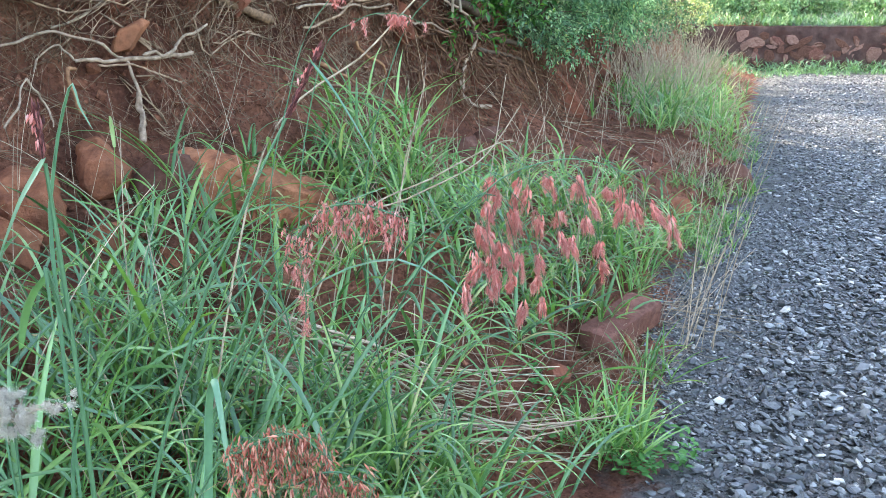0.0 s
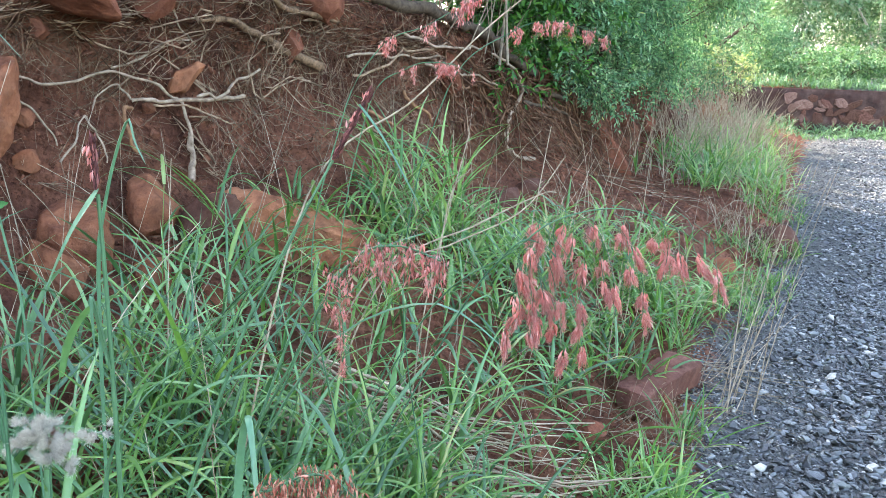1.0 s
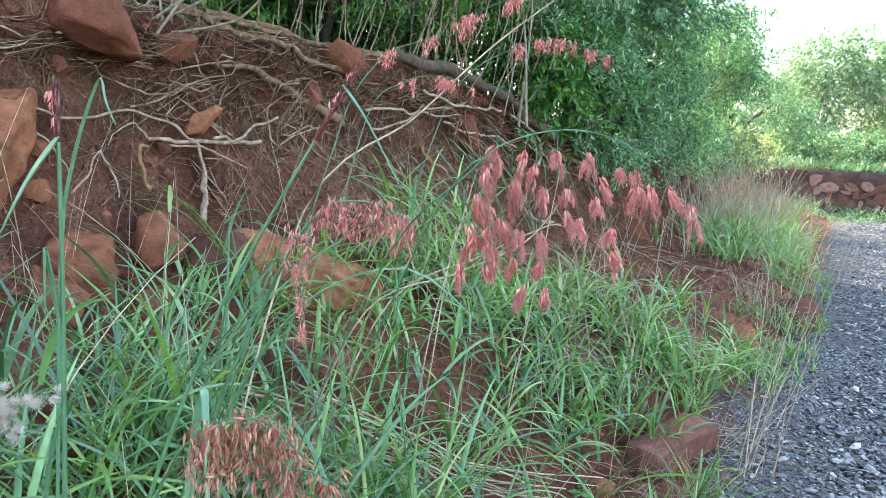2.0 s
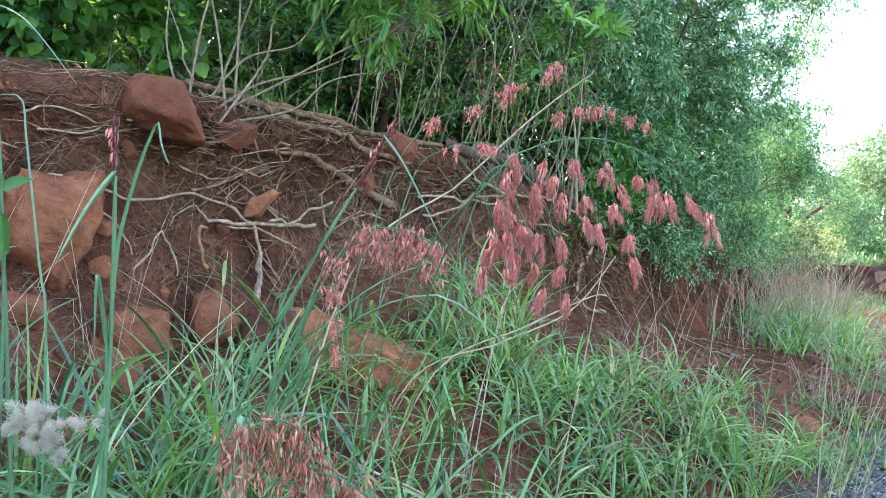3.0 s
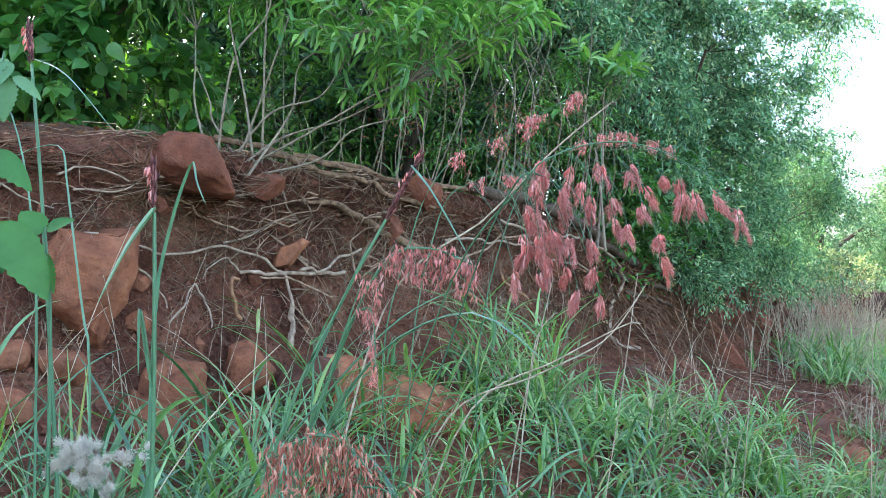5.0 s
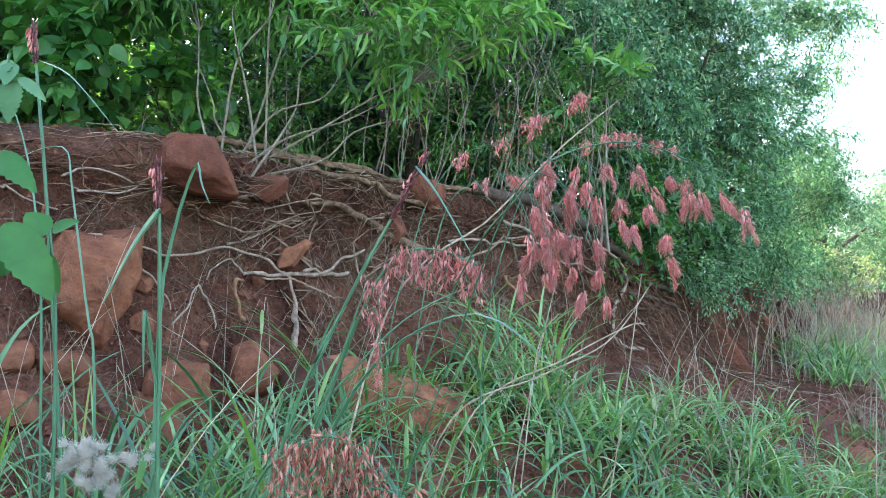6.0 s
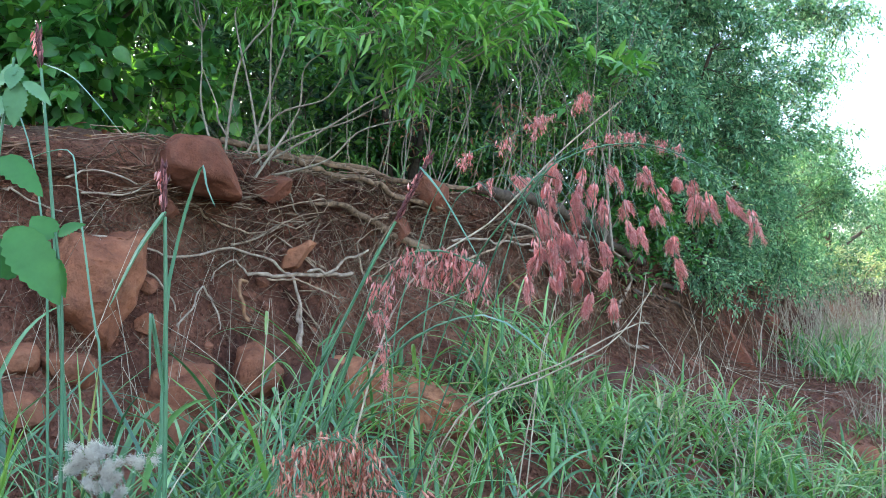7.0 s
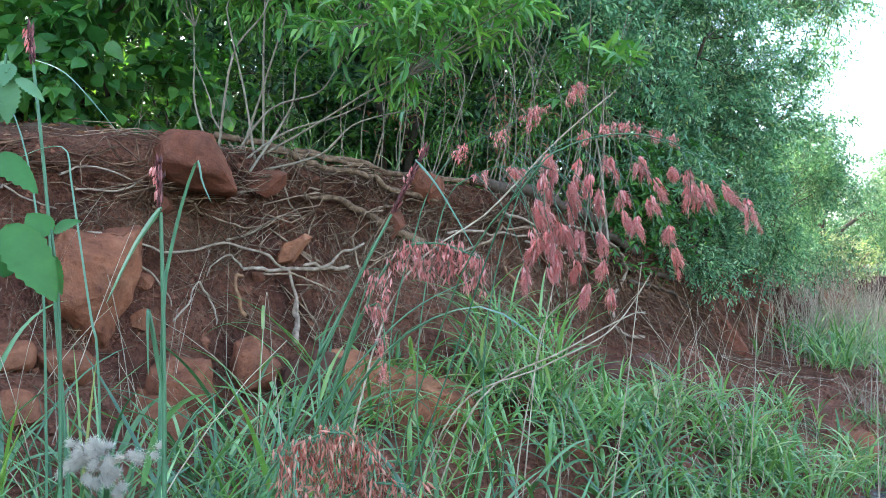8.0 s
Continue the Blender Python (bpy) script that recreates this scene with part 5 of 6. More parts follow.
weed("fresh green weed with broad toothed leaves", [(-.47, .76, .05), (-.468, .756, .5), (-.467, .753, .856), (-.472, .747, .971)],
     [((-.5, .725, .975), (.05, -.006, -.06), .078, .04), ((-.474, .747, .965), (-.02, -.004, .024), .03, .026), ((-.47, .747, .968), (.022, -.002, .012), .026, .015),
      ((-.474, .748, .95), (.014, -.006, -.034), .038, .014), ((-.51, .722, 1.035), (.045, -.012, -.026), .055, .026), ((-.505, .74, .93), (-.01, -.02, .03), .05, .03)])
weed("pale green weed with soft broad leaves", [(-.62, .86, .08), (-.61, .85, .6), (-.59, .82, 1.0), (-.565, .81, 1.15)],
     [((-.558, .81, 1.125), (-.008, -.01, -.06), .044, .026), ((-.558, .81, 1.14), (-.035, -.005, -.02), .036, .024), ((-.555, .81, 1.125), (.03, .005, -.02), .034, .014),
      ((-.56, .81, 1.14), (.0, -.02, -.03), .026, .02), ((-.57, .812, 1.11), (-.03, -.01, -.03), .036, .024)], M_HERB_PALE)


def herbs():
    base = np.concatenate([ring(2.05, -.02, .2, 50), ring(1.95, -.22, .14, 60), ring(.75, .25, .2, 50), ring(2.62, 1.15, .15, 50)])
    m = len(base) * 5
    O = np.repeat(base, 5, 0) + rng.normal(0, .012, (m, 3)) + np.array([0, 0, .03])
    ob = link_mesh("low_herbs", *leaves(LANCE, O, rand_dir(m, -.1, .5), np.array([0, 0, 1.0]) + rng.normal(0, .3, (m, 3)), rng.uniform(.012, .03, m), rng.uniform(.008, .016, m)), M_HERB)
    tagged(ob, "low round-leaved herbs at the road's edge", "herbs", kind="stuff")



herbs()


def leaf_litter(n, s0, s1, d0, d1):
    """Dry fallen leaves on the bank top."""
    O = np.array([surf(s, w_of(s, d))[0] + Vector((0, 0, .006)) for s, d in zip(rng.uniform(s0, s1, n), rng.uniform(d0, d1, n))])
    D = rand_dir(n) * np.array([1, 1, .25])
    ob = link_mesh("leaf_litter", *leaves(LANCE, O, D, np.array([0, 0, 1.0]) + rng.normal(0, .35, (n, 3)), rng.uniform(.02, .05, n), rng.uniform(.007, .016, n)), M_LEAF_DRY)
    return tagged(ob, "dry brown fallen leaves on the bank top", "leaves", kind="stuff")


leaf_litter(900, -.3, 4.2, 1.52, 2.3)


def dry_stalk(label, pts, r=.0022):
    P = through_points(pts, 24)
    ob = thing("dry_stalk", P[0], label, "dry grass", "dry stalks")
    hold(link_mesh("stem", *tubes(P[None], np.linspace(r, r * .5, 24)[None], 5), M_STRAW), ob)
    O = np.repeat(P[-5:], 4, 0)
    m = len(O)
    tagged(hold(link_mesh("seed_head", *leaves(SPINDLE, O, unit(P[-1] - P[-4]) + rng.normal(0, .3, (m, 3)), rand_dir(m), rng.uniform(.006, .011, m), np.full(m, .0014), np.full(m, .0014)), M_STRAW), ob), kind="stuff")
    return ob


for label, pts in [
        ("long pale stalk leaning across the grass", [(-.259, 1.733, .645), (-.074, 1.708, .746), (.058, 1.705, .818), (.136, 1.714, .924)]),
        ("long pale stalk leaning across the grass", [(-.219, 1.79, .653), (-.03, 1.764, .774), (.094, 1.751, .843), (.125, 1.754, .85)]),
        ("upright straw stalk in the grass", [(-.139, 2.01, .515), (-.097, 2.009, .725), (-.048, 2.029, .936)]),
        ("upright straw stalk in the grass", [(.079, 2.149, .393), (.118, 2.146, .657), (.157, 2.141, .949)]),
        ("upright straw stalk in the grass", [(.538, 2.833, .229), (.561, 2.826, .536), (.574, 2.819, .789)]),
        ("bent straw stalk in the grass", [(-.127, 2.013, .475), (-.09, 2.008, .778), (-.043, 2.013, .857)]),
        ("bare thin twig arching over the verge", [(-.335, 1.461, .859), (-.15, 1.483, 1.041), (-.037, 1.497, 1.157), (.06, 1.509, 1.239)])]:
    a, b = np.array(pts[0]), np.array(pts[1])
    foot = on_ground(*(a - (b - a) * .8)[:2])
    dry_stalk(label, [foot[:], *pts])

# ---- shrubs and trees ----


def cloud_points(c, r, n, shell=0.35):
    v = rand_dir(n) * (shell + (1 - shell) * rng.uniform(0, 1, (n, 1)) ** 0.5)
    return np.array(c) + v * np.array(r), v


def crown(clouds, density, twig, per, l0, l1, w0, w1, droop=0.35, out=0.6, template=LANCE_T, spread=0.9, clump=7, single=0):
    """Twigs and their leaves, spread through uneven clouds (x, y, z, rx, ry, rz)."""
    density *= 4.0
    TW, O, D = [], [], []
    for c in clouds:
        n = max(4, int(density * (c[3] * c[4] * c[5]) ** (2 / 3) * 12))
        hub, _ = cloud_points(c[:3], np.array(c[3:]) * 0.8, clump, 0.55)
        off = rand_dir(n) * rng.uniform(0, 1, (n, 1)) ** 0.45
        p = hub[rng.integers(0, clump, n)] + off * np.array(c[3:]) * 0.42
        v = unit(off + unit(p - np.array(c[:3])) * 0.7)
        way = unit(v * out + rand_dir(n) * 0.7 + np.array([0, 0, 0.25]))
        L = twig * rng.uniform(0.6, 1.3, n)
        end = p + way * L[:, None] + np.array([0, 0, -droop * twig * 0.5])
        mid = (p + end) / 2 + np.array([0, 0, 0.12 * twig])
        TW.append(np.stack([p, mid, end], 1))
        t = np.linspace(0.15, 1.0, per)
        a, b = np.where(t < .5, 1 - 2 * t, 0), np.where(t < .5, 2 * t, 2 - 2 * t)
        e = np.where(t < .5, 0, 2 * t - 1)
        q = p[:, None] * a[None, :, None] + mid[:, None] * b[None, :, None] + end[:, None] * e[None, :, None]
        side = unit(np.cross(way, np.array([0, 0, 1.0])) + 1e-6)
        up = np.cross(side, way)
        ang = (np.arange(per) * 2.4)[None, :] + rng.uniform(0, 6.28, (n, 1))
        ax = side[:, None] * np.cos(ang)[..., None] + up[:, None] * np.sin(ang)[..., None]
        dd = way[:, None] * 0.6 + ax * spread + rng.normal(0, 0.25, (n, per, 3)) + np.array([0, 0, -droop])
        O.append(q.reshape(-1, 3))
        D.append(dd.reshape(-1, 3))
    O, D, TW = np.concatenate(O), np.concatenate(D), np.concatenate(TW)
    m = len(O)
    up = np.array([0, 0, 1.0]) + rng.normal(0, 0.45, (m, 3))
    L, W = rng.uniform(l0, l1, m), rng.uniform(w0, w1, m)
    if not single:
        return leaves(template, O, D, up, L, W), TW
    own = rng.permutation(m)
    own, rest = own[:single], own[single:]
    X = unit(D[own])
    Y = unit(np.cross(up[own], X) + 1e-6)
    Z = np.cross(X, Y)
    loose = [(O[i], X[j] * L[i], Y[j] * W[i], Z[j] * L[i]) for j, i in enumerate(own)]
    return leaves(template, O[rest], D[rest], up[rest], L[rest], W[rest]), TW, loose


def shrub(name, label, stems, clouds, mat, stem_mat, r0, twig_r=.0016, category="shrub", group="shrubs on the bank", more=(), wob=.05, **k):
    """A shrub or tree: each main stem, the twigs, and the crown of leaves."""
    ob = thing(name, stems[0][0], label, category, group)
    for i, st in enumerate(stems):
        P = through_points(st, 18)
        P = P + np.array([noise.noise_vector(Vector(p) * 2.2)[:] for p in P]) * wob * np.linspace(0, 1, 18)[:, None]
        hold(link_mesh("stem", *tubes(P[None], np.linspace(r0, r0 * 0.35, 18)[None], 7), stem_mat), ob)
    lv, tw, *loose = crown(clouds, **k)
    # limbs join the twigs to the nearest main stem
    ends = np.array([p for st in stems for p in through_points(st, 10)[3:]])
    pick = tw[rng.permutation(len(tw))[:max(8, len(tw) // 14)], 0]
    near = ends[((pick[:, None] - ends[None]) ** 2).sum(-1).argmin(1)]
    limb = np.stack([near, near * .5 + pick * .5 + rng.normal(0, .03, pick.shape), pick], 1)
    tv = joined(tubes(tw, np.array([1, .8, .5])[None] * np.full((len(tw), 1), twig_r), 3), tubes(limb, np.array([2.2, 1.6, 1])[None] * np.full((len(limb), 1), twig_r), 4))
    tagged(hold(link_mesh("branching", *tv, stem_mat), ob), kind="stuff")
    tagged(hold(link_mesh("crown", *lv, mat), ob), kind="stuff")
    if loose:
        V, F = k.get("template", LANCE_T)
        me = bpy.data.meshes.new("leaf")
        me.from_pydata(V.tolist(), [], F.tolist())
        me.materials.append(mat)
        for o, x, y, z in loose[0]:
            leaf = new("leaf", me)
            hold(leaf, ob)
            leaf.matrix_basis = Matrix(((x[0], y[0], z[0], o[0]), (x[1], y[1], z[1], o[1]), (x[2], y[2], z[2], o[2]), (0, 0, 0, 1)))
    for lv2, mat2, nm in more:
        hold(link_mesh(nm, *lv2, mat2), ob)
    return ob


def fan(base, tips, spread=.05, lift=.4):
    out = []
    for t in tips:
        b = np.array(base) + np.append(rng.normal(0, spread, 2), -.05)
        t = np.array(t, float)
        m = b * (1 - lift) + t * lift + np.array([0, 0, .12 * np.linalg.norm(t - b)])
        out.append([b, m, t])
    return out


# the narrow-leaved shrub that fans out over the bank top
A_STEMS = []
for tip in [(-.98, 2.68, 2.1), (-1.1, 2.64, 2.15), (-.5, 2.74, 1.56), (-.55, 2.85, 1.6), (-1.2, 2.95, 2.0), (-.75, 2.95, 1.85), (-1.4, 2.95, 1.8), (-.85, 2.8, 1.66), (-.95, 2.85, 2.0), (-1.25, 2.75, 1.7), (-.7, 2.8, 1.55)]:
    b = np.array((-1.12, 2.7, 1.28)) + np.append(rng.normal(0, .05, 2), 0)
    t = np.array(tip) + rng.normal(0, .04, 3)
    A_STEMS.append([b, b * .6 + t * .4 + rng.normal(0, .025, 3) + np.array((0, 0, .03)), b * .25 + t * .75 + rng.normal(0, .025, 3), t])
shrub("leafy_shrub", "slender-stemmed shrub with narrow fresh green leaves", A_STEMS,
      [(-1.08, 2.83, 2.0, .3, .25, .13), (-.66, 2.75, 1.8, .24, .2, .11), (-.48, 2.85, 1.7, .2, .2, .11), (-.92, 2.95, 2.15, .4, .3, .16), (-.4, 3.05, 1.98, .25, .25, .14),
       (-1.49, 3.06, 2.2, .35, .3, .18), (-.63, 2.99, 2.2, .4, .3, .2), (-.3, 2.85, 1.85, .15, .15, .1)],
      M_LEAF, M_STEM, .005, density=24, twig=.15, per=11, l0=.05, l1=.095, w0=.012, w1=.022, droop=.25, spread=.7, wob=.015, single=300)
straw("bare_twigs", "spray of thin bare twigs at the shrub's foot", np.array((-1.1, 2.72, 1.33)) + rng.normal(0, .1, (34, 3)) * np.array((2.2, 1, .1)), .12, .4, .7, .5, .0013, M_STEM)
shrub("leafy_shrub", "sapling with bright broad shoot tips", fan((.15, 4.35, 1.15), [(.2, 4.5, 2.0), (.05, 4.5, 2.1)], .03),
      [(.12, 4.3, 2.02, .12, .1, .05), (.3, 4.45, 2.0, .12, .1, .06), (-.05, 4.4, 1.8, .1, .1, .05)], M_LEAF, M_STEM, .008, density=16, twig=.12, per=8, l0=.08, l1=.13, w0=.025, w1=.04, droop=.1)
# broad dark leaves over the bank
shrub("leafy_shrub", "dark shrub with broad overlapping leaves", fan((-2.1, 3.3, 1.5), [(-2.1, 3.2, 2.4), (-1.8, 3.3, 2.2), (-2.5, 3.0, 2.2), (-2.2, 3.5, 2.8)], .12),
      [(-2.15, 3.07, 1.85, .35, .3, .25), (-1.91, 3.11, 1.75, .22, .25, .2), (-1.72, 3.34, 1.72, .16, .2, .18), (-2.12, 3.17, 2.25, .4, .3, .22), (-1.85, 3.5, 2.3, .3, .3, .2), (-2.45, 2.94, 1.85, .3, .3, .3)],
      M_LEAF_DARK, M_STEM_DARK, .016, density=20, twig=.14, per=6, l0=.05, l1=.095, w0=.04, w1=.075, droop=.6, spread=.8, template=BROAD, single=300)
# thicket of thin stems
TH = []
for i in range(44):
    x = random.uniform(-1.0, .15)
    b = np.array((x, 3.95 + (x + .6) * .85 + random.uniform(-.2, .3), 1.3 - max(0, x + .3) * .4))
    TH.append([b, b + np.array((random.gauss(.05, .1), random.gauss(0, .08), random.uniform(.4, .6))), b + np.array((random.gauss(.15, .28), random.gauss(0, .2), random.uniform(.9, 1.7)))])
dryl, _ = crown([(-.6, 4.1, 1.7, .4, .3, .3), (-.2, 4.4, 1.7, .3, .3, .35)], 6, .12, 4, .03, .06, .008, .014, droop=1.0)
shrub("leafy_shrub", "thicket of thin pale stems with some dry leaves", TH,
      [(-.66, 4.3, 2.2, .4, .3, .25), (-.31, 4.45, 2.3, .35, .3, .25), (-.5, 4.4, 1.8, .35, .3, .3), (-.05, 4.6, 1.95, .3, .3, .3), (-.3, 4.2, 2.6, .6, .5, .3), (-.9, 4.2, 2.5, .5, .4, .3)],
      M_LEAF, M_STEM, .0036, wob=.02, more=[(dryl, M_LEAF_DRY, "dry_foliage")], density=26, twig=.14, per=9, l0=.03, l1=.06, w0=.008, w1=.014, droop=.4)
# feathery tree over the bank end
FE = [(.15, 4.93, 2.4, .45, .4, .35), (.51, 5.39, 2.14, .45, .4, .35), (.98, 6.06, 2.6, .55, .5, .4), (.5, 5.6, 1.5, .4, .35, .35), (.93, 6.15, 1.2, .4, .4, .26), (1.24, 6.53, 1.72, .45, .45, .4),
      (1.8, 7.65, 1.45, .5, .5, .4), (.77, 5.91, 3.1, .6, .5, .4), (-.11, 4.75, 2.4, .35, .35, .3), (1.44, 6.85, 2.25, .5, .5, .4), (.15, 5.15, 1.7, .28, .3, .3), (.93, 6.07, 1.88, .45, .4, .35),
      (2.2, 8.5, 1.9, .5, .5, .45), (.4, 5.5, 3.2, .6, .5, .4), (1.5, 7.3, 2.7, .5, .5, .3), (.75, 6.3, 2.95, .55, .45, .35), (.45, 5.7, 2.6, .4, .4, .3)]
shrub("leafy_tree", "feathery small-leaved tree leaning over the bank", fan((.75, 6.2, 1.0), [(f[0], f[1], f[2]) for f in FE[:10]], .12),
      FE, M_LEAF_FINE, M_STEM_DARK, .03, category="tree", density=30, twig=.2, per=14, l0=.035, l1=.065, w0=.011, w1=.019, droop=.4, spread=.9, template=SMALL)
shrub("leafy_shrub", "low dense shrub hanging over the roots", fan((.75, 5.6, .95), [(.6, 5.3, 1.2), (.9, 5.7, 1.1)], .06),
      [(.62, 5.45, 1.05, .26, .25, .16), (.85, 5.75, .92, .25, .25, .18), (1.05, 6.05, .95, .25, .25, .2)],
      M_LEAF_FINE, M_STEM_DARK, .012, density=40, twig=.12, per=10, l0=.025, l1=.05, w0=.011, w1=.018, droop=.4, template=SMALL)
# sparse tall tree with sky between its branches
shrub("leafy_tree", "tall thin-crowned tree against the sky", fan((1.9, 9.9, 1.1), [(1.72, 9.37, 4.0), (2.5, 9.5, 3.9), (3.05, 10.1, 3.5), (2.03, 9.4, 4.6), (3.3, 10.6, 4.2)], .1),
      [(1.72, 9.37, 3.9, .6, .5, .35), (2.4, 9.5, 3.75, .5, .4, .3), (2.95, 10.0, 3.4, .35, .3, .22), (2.32, 9.49, 3.15, .4, .4, .25), (2.03, 9.4, 4.5, .8, .6, .4), (3.2, 10.5, 4.2, .5, .4, .25), (1.5, 9.3, 3.2, .5, .5, .4), (2.5, 9.1, 3.85, .45, .4, .35), (2.95, 9.4, 3.75, .3, .3, .16)],
      M_LEAF_FINE, M_STEM_DARK, .016, category="tree", group="trees beyond the bank", density=22, twig=.26, per=10, l0=.04, l1=.075, w0=.014, w1=.024, droop=.5, template=SMALL)
shrub("leafy_tree", "sunlit leafy tree beside the road", fan((3.5, 12.9, 1.0), [(3.75, 12.75, 3.0), (4.07, 12.83, 2.2), (4.7, 13.9, 1.9)], .15),
      [(3.75, 12.75, 2.95, .45, .4, .3), (3.9, 12.83, 2.2, .55, .5, .4), (3.26, 11.9, 1.5, .5, .5, .4), (4.7, 13.97, 1.6, .6, .6, .5), (2.9, 11.3, 2.3, .6, .5, .5), (3.3, 12.2, 2.6, .6, .5, .5)],
      M_LEAF_FAR, M_STEM_DARK, .05, category="tree", group="trees beyond the bank", density=22, twig=.24, per=10, l0=.04, l1=.08, w0=.016, w1=.03, droop=.4, template=SMALL)
shrub("leafy_shrub", "shrub with pale cream-green leaves", fan((3.65, 11.3, .95), [(3.5, 11.4, 1.3), (3.75, 11.1, 1.2)], .05),
      [(3.46, 11.44, 1.25, .2, .2, .22), (3.7, 11.0, 1.05, .14, .14, .25)], M_LEAF_PALE, M_STEM, .012, density=26, twig=.14, per=9, l0=.04, l1=.07, w0=.02, w1=.035, template=SMALL)
# low dark growth on the bank top, behind the front shrubs
for j in range(11):
    s, d = .2 + j * .55, random.uniform(2.7, 3.4)
    p = surf(s, w_of(s, d))[0]
    h = random.uniform(.5, .8)
    shrub("leafy_shrub", "dark leafy undergrowth on the bank top", fan(p[:], [(p.x, p.y, p.z + h), (p.x - .2, p.y + .1, p.z + h)], .05),
          [(p.x, p.y, p.z + h * .45, .38, .36, h * .5), (p.x - .2, p.y + .2, p.z + h * 1.1, .4, .4, h * .5)], M_LEAF_DARK if j % 3 else M_LEAF, M_STEM_DARK, .008,
          density=9, twig=.2, per=8, l0=.05, l1=.1, w0=.022, w1=.045, clump=9, template=SMALL)
for c in [(.58, 5.65, 1.12), (.05, 5.3, 1.2), (.4, 5.85, 1.15), (-.35, 5.0, 1.35), (.3, 5.5, 1.25), (.22, 5.0, 1.2)]:
    shrub("leafy_shrub", "dark leafy undergrowth under the tree", fan((c[0], c[1], c[2] - .2), [(c[0], c[1], c[2] + .3), (c[0] - .1, c[1], c[2] + .3)], .05),
          [(*c, .35, .35, .3), (c[0] + .1, c[1] + .1, c[2] + .4, .35, .35, .3)], M_LEAF_DARK, M_STEM_DARK, .008, density=14, twig=.18, per=9, l0=.04, l1=.08, w0=.018, w1=.03, clump=9, template=SMALL)
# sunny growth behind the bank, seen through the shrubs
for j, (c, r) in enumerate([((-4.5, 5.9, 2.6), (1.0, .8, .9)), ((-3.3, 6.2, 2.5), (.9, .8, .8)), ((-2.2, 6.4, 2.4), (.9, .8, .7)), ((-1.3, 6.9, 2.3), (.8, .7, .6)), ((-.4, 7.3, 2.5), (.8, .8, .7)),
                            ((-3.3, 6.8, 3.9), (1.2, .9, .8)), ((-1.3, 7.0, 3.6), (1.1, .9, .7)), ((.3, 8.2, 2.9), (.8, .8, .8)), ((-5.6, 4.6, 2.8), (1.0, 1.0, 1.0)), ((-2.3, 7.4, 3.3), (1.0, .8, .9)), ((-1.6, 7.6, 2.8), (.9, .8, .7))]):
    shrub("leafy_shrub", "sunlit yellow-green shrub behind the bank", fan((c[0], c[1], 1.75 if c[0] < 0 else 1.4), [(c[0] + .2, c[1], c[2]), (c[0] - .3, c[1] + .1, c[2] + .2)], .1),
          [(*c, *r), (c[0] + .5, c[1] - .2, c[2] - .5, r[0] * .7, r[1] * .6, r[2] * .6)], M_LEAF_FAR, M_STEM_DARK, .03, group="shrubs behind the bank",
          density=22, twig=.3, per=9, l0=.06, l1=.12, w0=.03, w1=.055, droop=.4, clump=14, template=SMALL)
# added tall trees, crowns above the view, to shade the bank and road
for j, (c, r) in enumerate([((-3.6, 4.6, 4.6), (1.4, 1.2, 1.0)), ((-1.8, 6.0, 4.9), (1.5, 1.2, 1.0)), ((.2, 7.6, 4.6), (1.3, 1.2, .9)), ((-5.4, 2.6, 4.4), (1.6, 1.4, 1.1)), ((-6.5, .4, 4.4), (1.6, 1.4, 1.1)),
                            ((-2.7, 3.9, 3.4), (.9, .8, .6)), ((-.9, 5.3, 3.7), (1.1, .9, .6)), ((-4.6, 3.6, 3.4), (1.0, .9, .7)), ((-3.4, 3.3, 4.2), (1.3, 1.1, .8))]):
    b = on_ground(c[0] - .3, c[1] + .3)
    shrub("leafy_tree", "tall tree with unseen crown, added to shade the bank", fan((b.x, b.y, b.z), [(c[0], c[1], c[2]), (c[0] + .6, c[1], c[2] + .3), (c[0] - .6, c[1] + .2, c[2])], .06),
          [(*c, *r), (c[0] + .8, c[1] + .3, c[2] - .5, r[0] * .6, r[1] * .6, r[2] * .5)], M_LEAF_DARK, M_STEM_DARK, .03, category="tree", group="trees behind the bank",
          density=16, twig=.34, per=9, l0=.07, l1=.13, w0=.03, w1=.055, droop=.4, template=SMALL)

for j in range(9):
    s = 7.0 + j * .85
    p = surf(s, w_of(s, 1.75))[0]
    h = random.uniform(.35, .75)
    shrub("leafy_shrub", "bushy green shrub along the bank top", fan(p[:], [(p.x, p.y, p.z + h), (p.x - .2, p.y + .1, p.z + h)], .05),
          [(p.x, p.y, p.z + h * .6, .45, .45, h * .55), (p.x - .4, p.y + .2, p.z + h, .5, .5, h * .6), (p.x + .15, p.y - .1, p.z + .08, .28, .28, .22), (p.x + .3, p.y - .12, p.z - .1, .24, .26, .2)], M_LEAF_FINE if j % 2 else M_LEAF_FAR, M_STEM_DARK, .012,
          density=14, twig=.18, per=10, l0=.035, l1=.07, w0=.014, w1=.026, template=SMALL)

# ---- the far end of the road ----


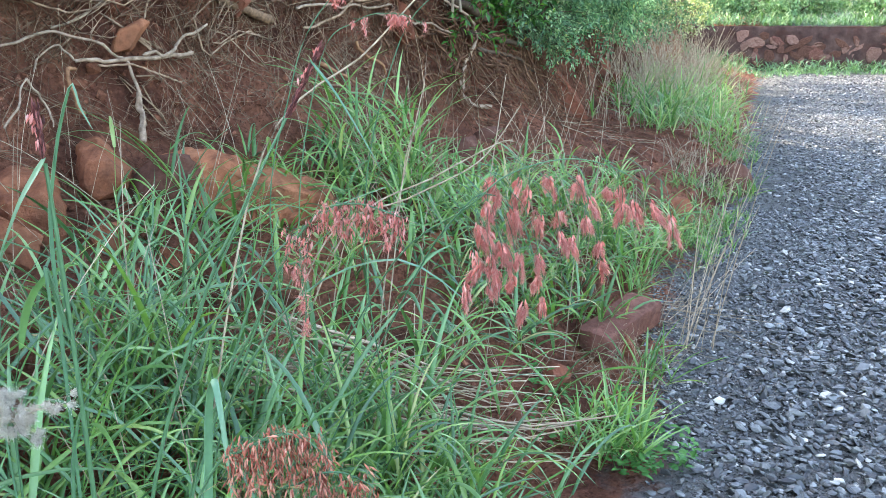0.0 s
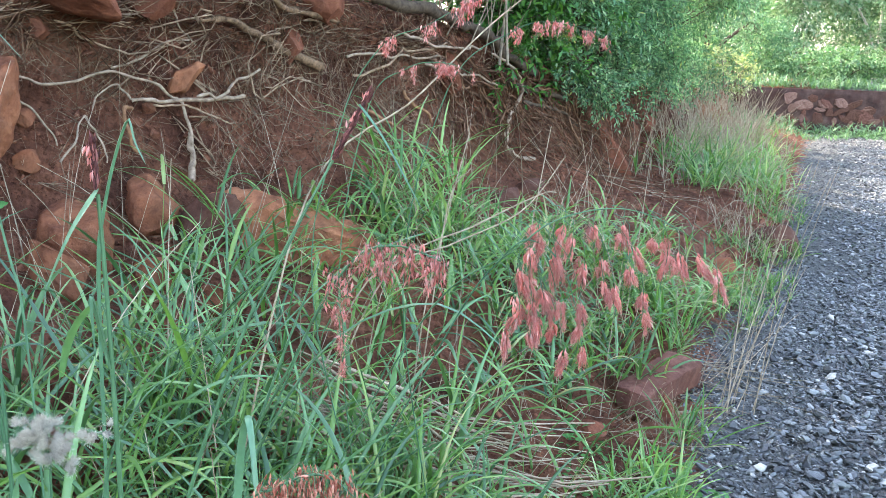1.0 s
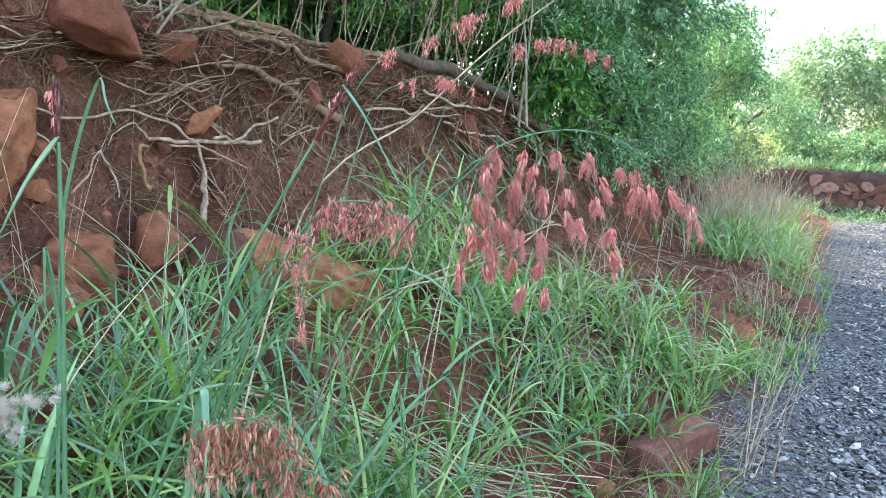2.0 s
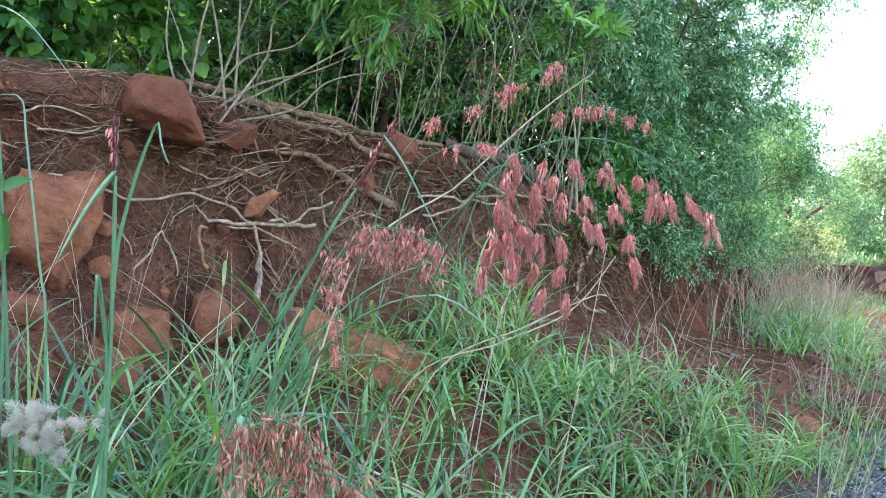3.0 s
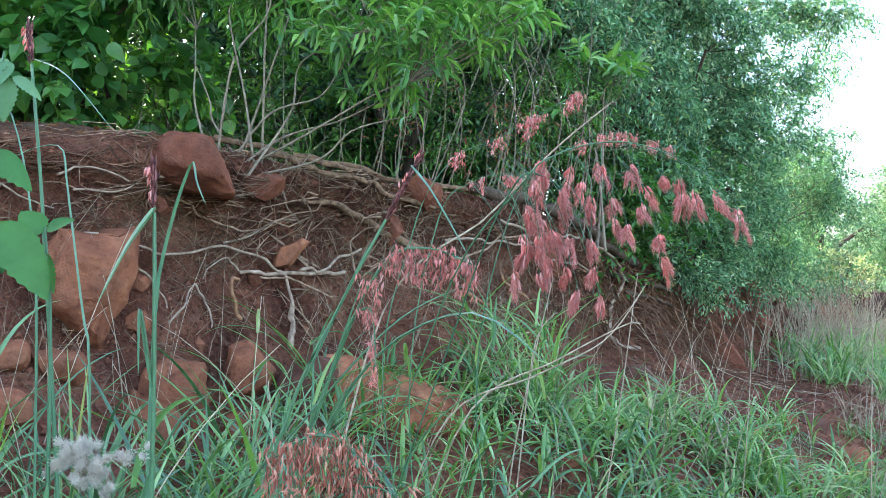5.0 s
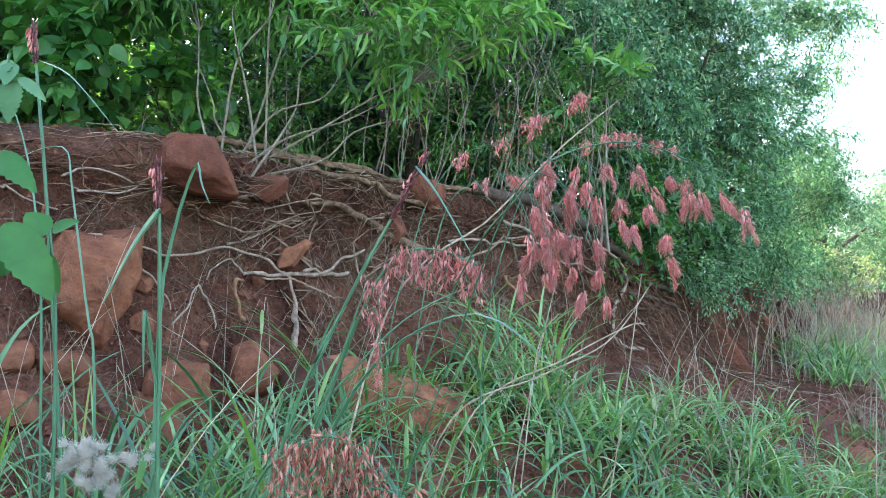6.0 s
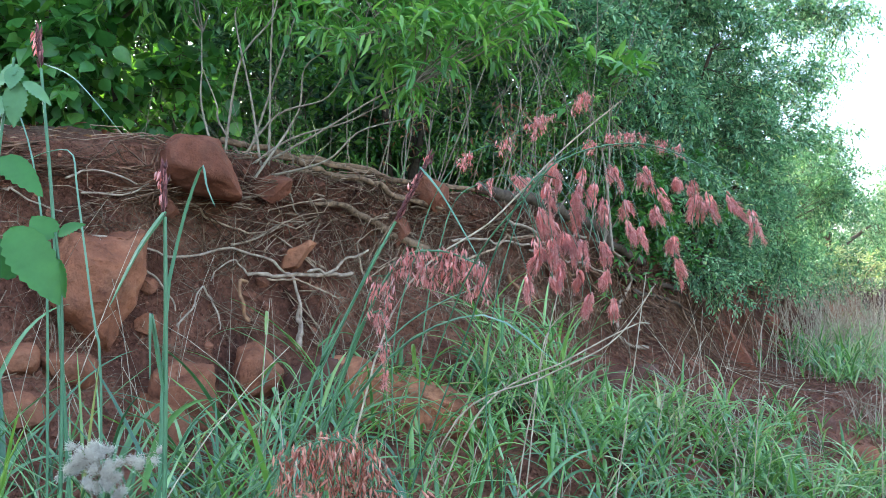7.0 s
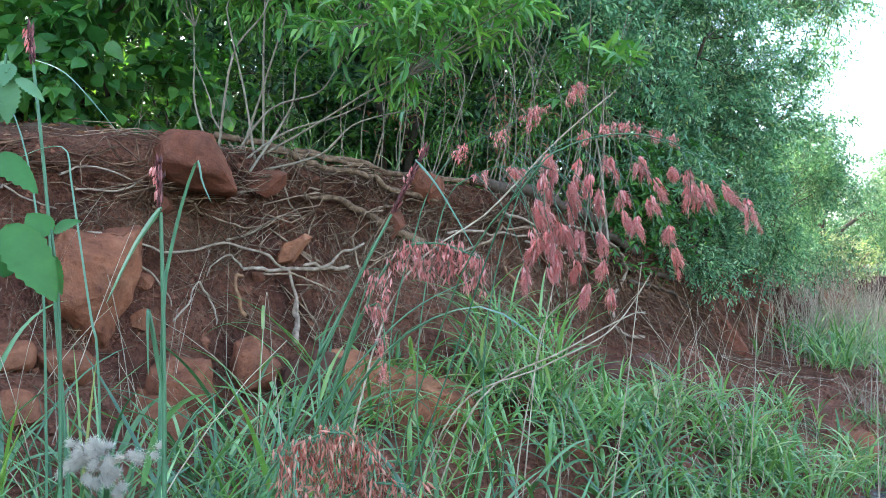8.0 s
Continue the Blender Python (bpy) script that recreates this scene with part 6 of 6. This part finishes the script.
def far_wall():
    y0, top = 15.9, .84
    xs = np.arange(3.5, 30, 0.2)
    zs = np.linspace(-.1, top, 10)
    V = []
    for x in xs:
        for z in zs:
            V.append((x, y0 + .1 * z + .06 * noise.noise(Vector((x * 1.7, z * 3, 2))), z + (.05 * noise.noise(Vector((x * .8, 0, 7))) if z > .9 else 0)))
        for k in range(3):
            V.append((x, y0 + .25 + .35 * k, top + .03 * noise.noise(Vector((x, k, 5)))))
        V.append((x, y0 + .95, -.1))
    n, k = len(xs), len(zs) + 4
    i, j = np.meshgrid(np.arange(n - 1), np.arange(k - 1), indexing="ij")
    Q = np.stack([i * k + j, (i + 1) * k + j, (i + 1) * k + j + 1, i * k + j + 1], -1).reshape(-1, 4)
    ob = link_mesh("wall_far", V, Q, M_WALL_SOIL)
    tagged(ob, "low retaining wall of red stones in dark soil", "retaining wall", kind="structure")
    r = random.Random(4)
    shapes = []
    for q in range(8):
        bm = bmesh.new()
        bmesh.ops.create_icosphere(bm, subdivisions=3, radius=1)
        cut = [(Vector((math.cos(a), -.1, math.sin(a))).normalized(), r.uniform(.42, .66)) for a in [q + c * 1.05 + r.uniform(-.3, .3) for c in range(6)]] + [(Vector((r.uniform(-.2, .2), -1, r.uniform(-.1, .3))).normalized(), .5)]
        for v in bm.verts:
            c = v.co.copy()
            for nrm, h in cut:
                o = c.dot(nrm) - h
                if o > 0:
                    c -= nrm * o * .95
            v.co = c * 1.5
        me = bpy.data.meshes.new("stone")
        bm.to_mesh(me)
        bm.free()
        me.materials.append((M_ROCK_PALE, M_SLAB, M_ROCK_DARK, M_ROCK_PALE)[q % 4])
        shapes.append(me)
    x = 5.0
    while x < 22:
        z = r.uniform(.1, .25)
        while z < .58:
            w, h = r.choice((.12, .2, .26, .34, .42)) * r.uniform(.8, 1.2), r.choice((.1, .15, .2, .28)) * r.uniform(.8, 1.2)
            if noise.noise(Vector((x * 1.1, z * 2, 3))) < -.12:
                z += h
                continue
            st = new("stone", r.choice(shapes))
            st.parent = ob
            st.matrix_basis = pose(x + r.uniform(-.1, .1), y0 + .09 + .1 * z, z + h * .4, 0, r.uniform(-35, 35), 0) @ Matrix.Diagonal((w * .5, .13, h * .52, 1))
            z += h * r.uniform(.75, 1.1)
        x += r.uniform(.15, .3)


far_wall()
lawn = dict(h0=.02, h1=.06, l0=.05, l1=.13, w0=.008, w1=.016, lean=.6, bend=1.0)


def strip(n, x0, x1, y0, y1):
    out = []
    while len(out) < n:
        x, y = random.uniform(x0, x1), random.uniform(y0, y1)
        if y < 14.0 + (x - 5.7) * .35 * (1 if x < 9 else 0.4):
            continue
        out.append(on_ground(x, y))
    return np.array(out)


grass("lawn_strip", "strip of short green grass before the far wall", strip(620, 5.0, 14, 13.4, 15.8), M_GRASS_BLUE, per=5, **lawn)
grass("lawn_strip", "taller weeds along the foot of the far wall", strip(380, 5.0, 14, 15.1, 15.85), M_GRASS_BLUE, per=5, h0=.06, h1=.22, l0=.08, l1=.2, w0=.012, w1=.022, lean=.6, bend=1.0)
grass("wall_top_grass", "green weeds along the top of the far wall", np.array([(random.uniform(4, 16), random.uniform(15.97, 16.8), random.uniform(.83, .86)) for i in range(1000)]), M_GRASS_BLUE, per=5,
      h0=.04, h1=.2, l0=.1, l1=.25, w0=.01, w1=.02, lean=.5, bend=1.2)
for j in range(24):
    x, y = 4.0 + j * .62 + random.uniform(-.3, .3), random.uniform(16.9, 19)
    z = on_ground(x, y).z
    h = random.uniform(.5, 1.0)
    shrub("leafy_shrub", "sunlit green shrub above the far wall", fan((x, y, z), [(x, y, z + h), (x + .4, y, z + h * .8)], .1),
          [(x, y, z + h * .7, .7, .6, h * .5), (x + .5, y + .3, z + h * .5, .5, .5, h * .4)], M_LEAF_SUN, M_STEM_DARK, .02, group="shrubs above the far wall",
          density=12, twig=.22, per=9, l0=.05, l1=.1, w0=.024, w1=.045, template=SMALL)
for j in range(26):
    x, y = 2.0 + j * .95 + random.uniform(-.5, .5), random.uniform(22, 34)
    b = on_ground(x, y)
    h = random.uniform(2.5, 3.4) if x > 6 else random.uniform(3.5, 5)
    shrub("leafy_tree", "slender pale-trunked tree in the far wood", fan((b.x, b.y, b.z), [(x + random.gauss(0, .3), y, b.z + h), (x + random.gauss(0, .8), y, b.z + h * .8)], .1, .5),
          [(x, y, b.z + h * .9, 1.3, 1.2, 1.1), (x + random.gauss(0, .8), y, b.z + h * .6, 1.1, 1.0, .8), (x + random.gauss(0, .8), y, b.z + h * .3, .8, .8, .5)], M_LEAF_HAZE, M_STEM_PALE, .05,
          category="tree", group="trees of the far wood", density=5, twig=.5, per=9, l0=.1, l1=.2, w0=.04, w1=.075, template=SMALL)

# ---- single stones of the road ----
near_stones = []
for i, (V, F) in enumerate(CHIPS):
    me = bpy.data.meshes.new("stone")
    me.from_pydata(V.tolist(), [], F.tolist())
    me.materials.append(M_GRAVEL)
    near_stones.append(me)
P, r = chip_pose(620, 1.5, 3.9, -.95, -.1, .015, .03)
M = turned(len(P))
for i in range(min(300, len(P))):
    st = new("stone", near_stones[i % len(near_stones)])
    st.parent = road
    st.matrix_basis = Matrix.Translation(P[i] + np.array((0, 0, .006))) @ Matrix(M[i].tolist()).to_4x4() @ Matrix.Diagonal((r[i], r[i], r[i], 1))
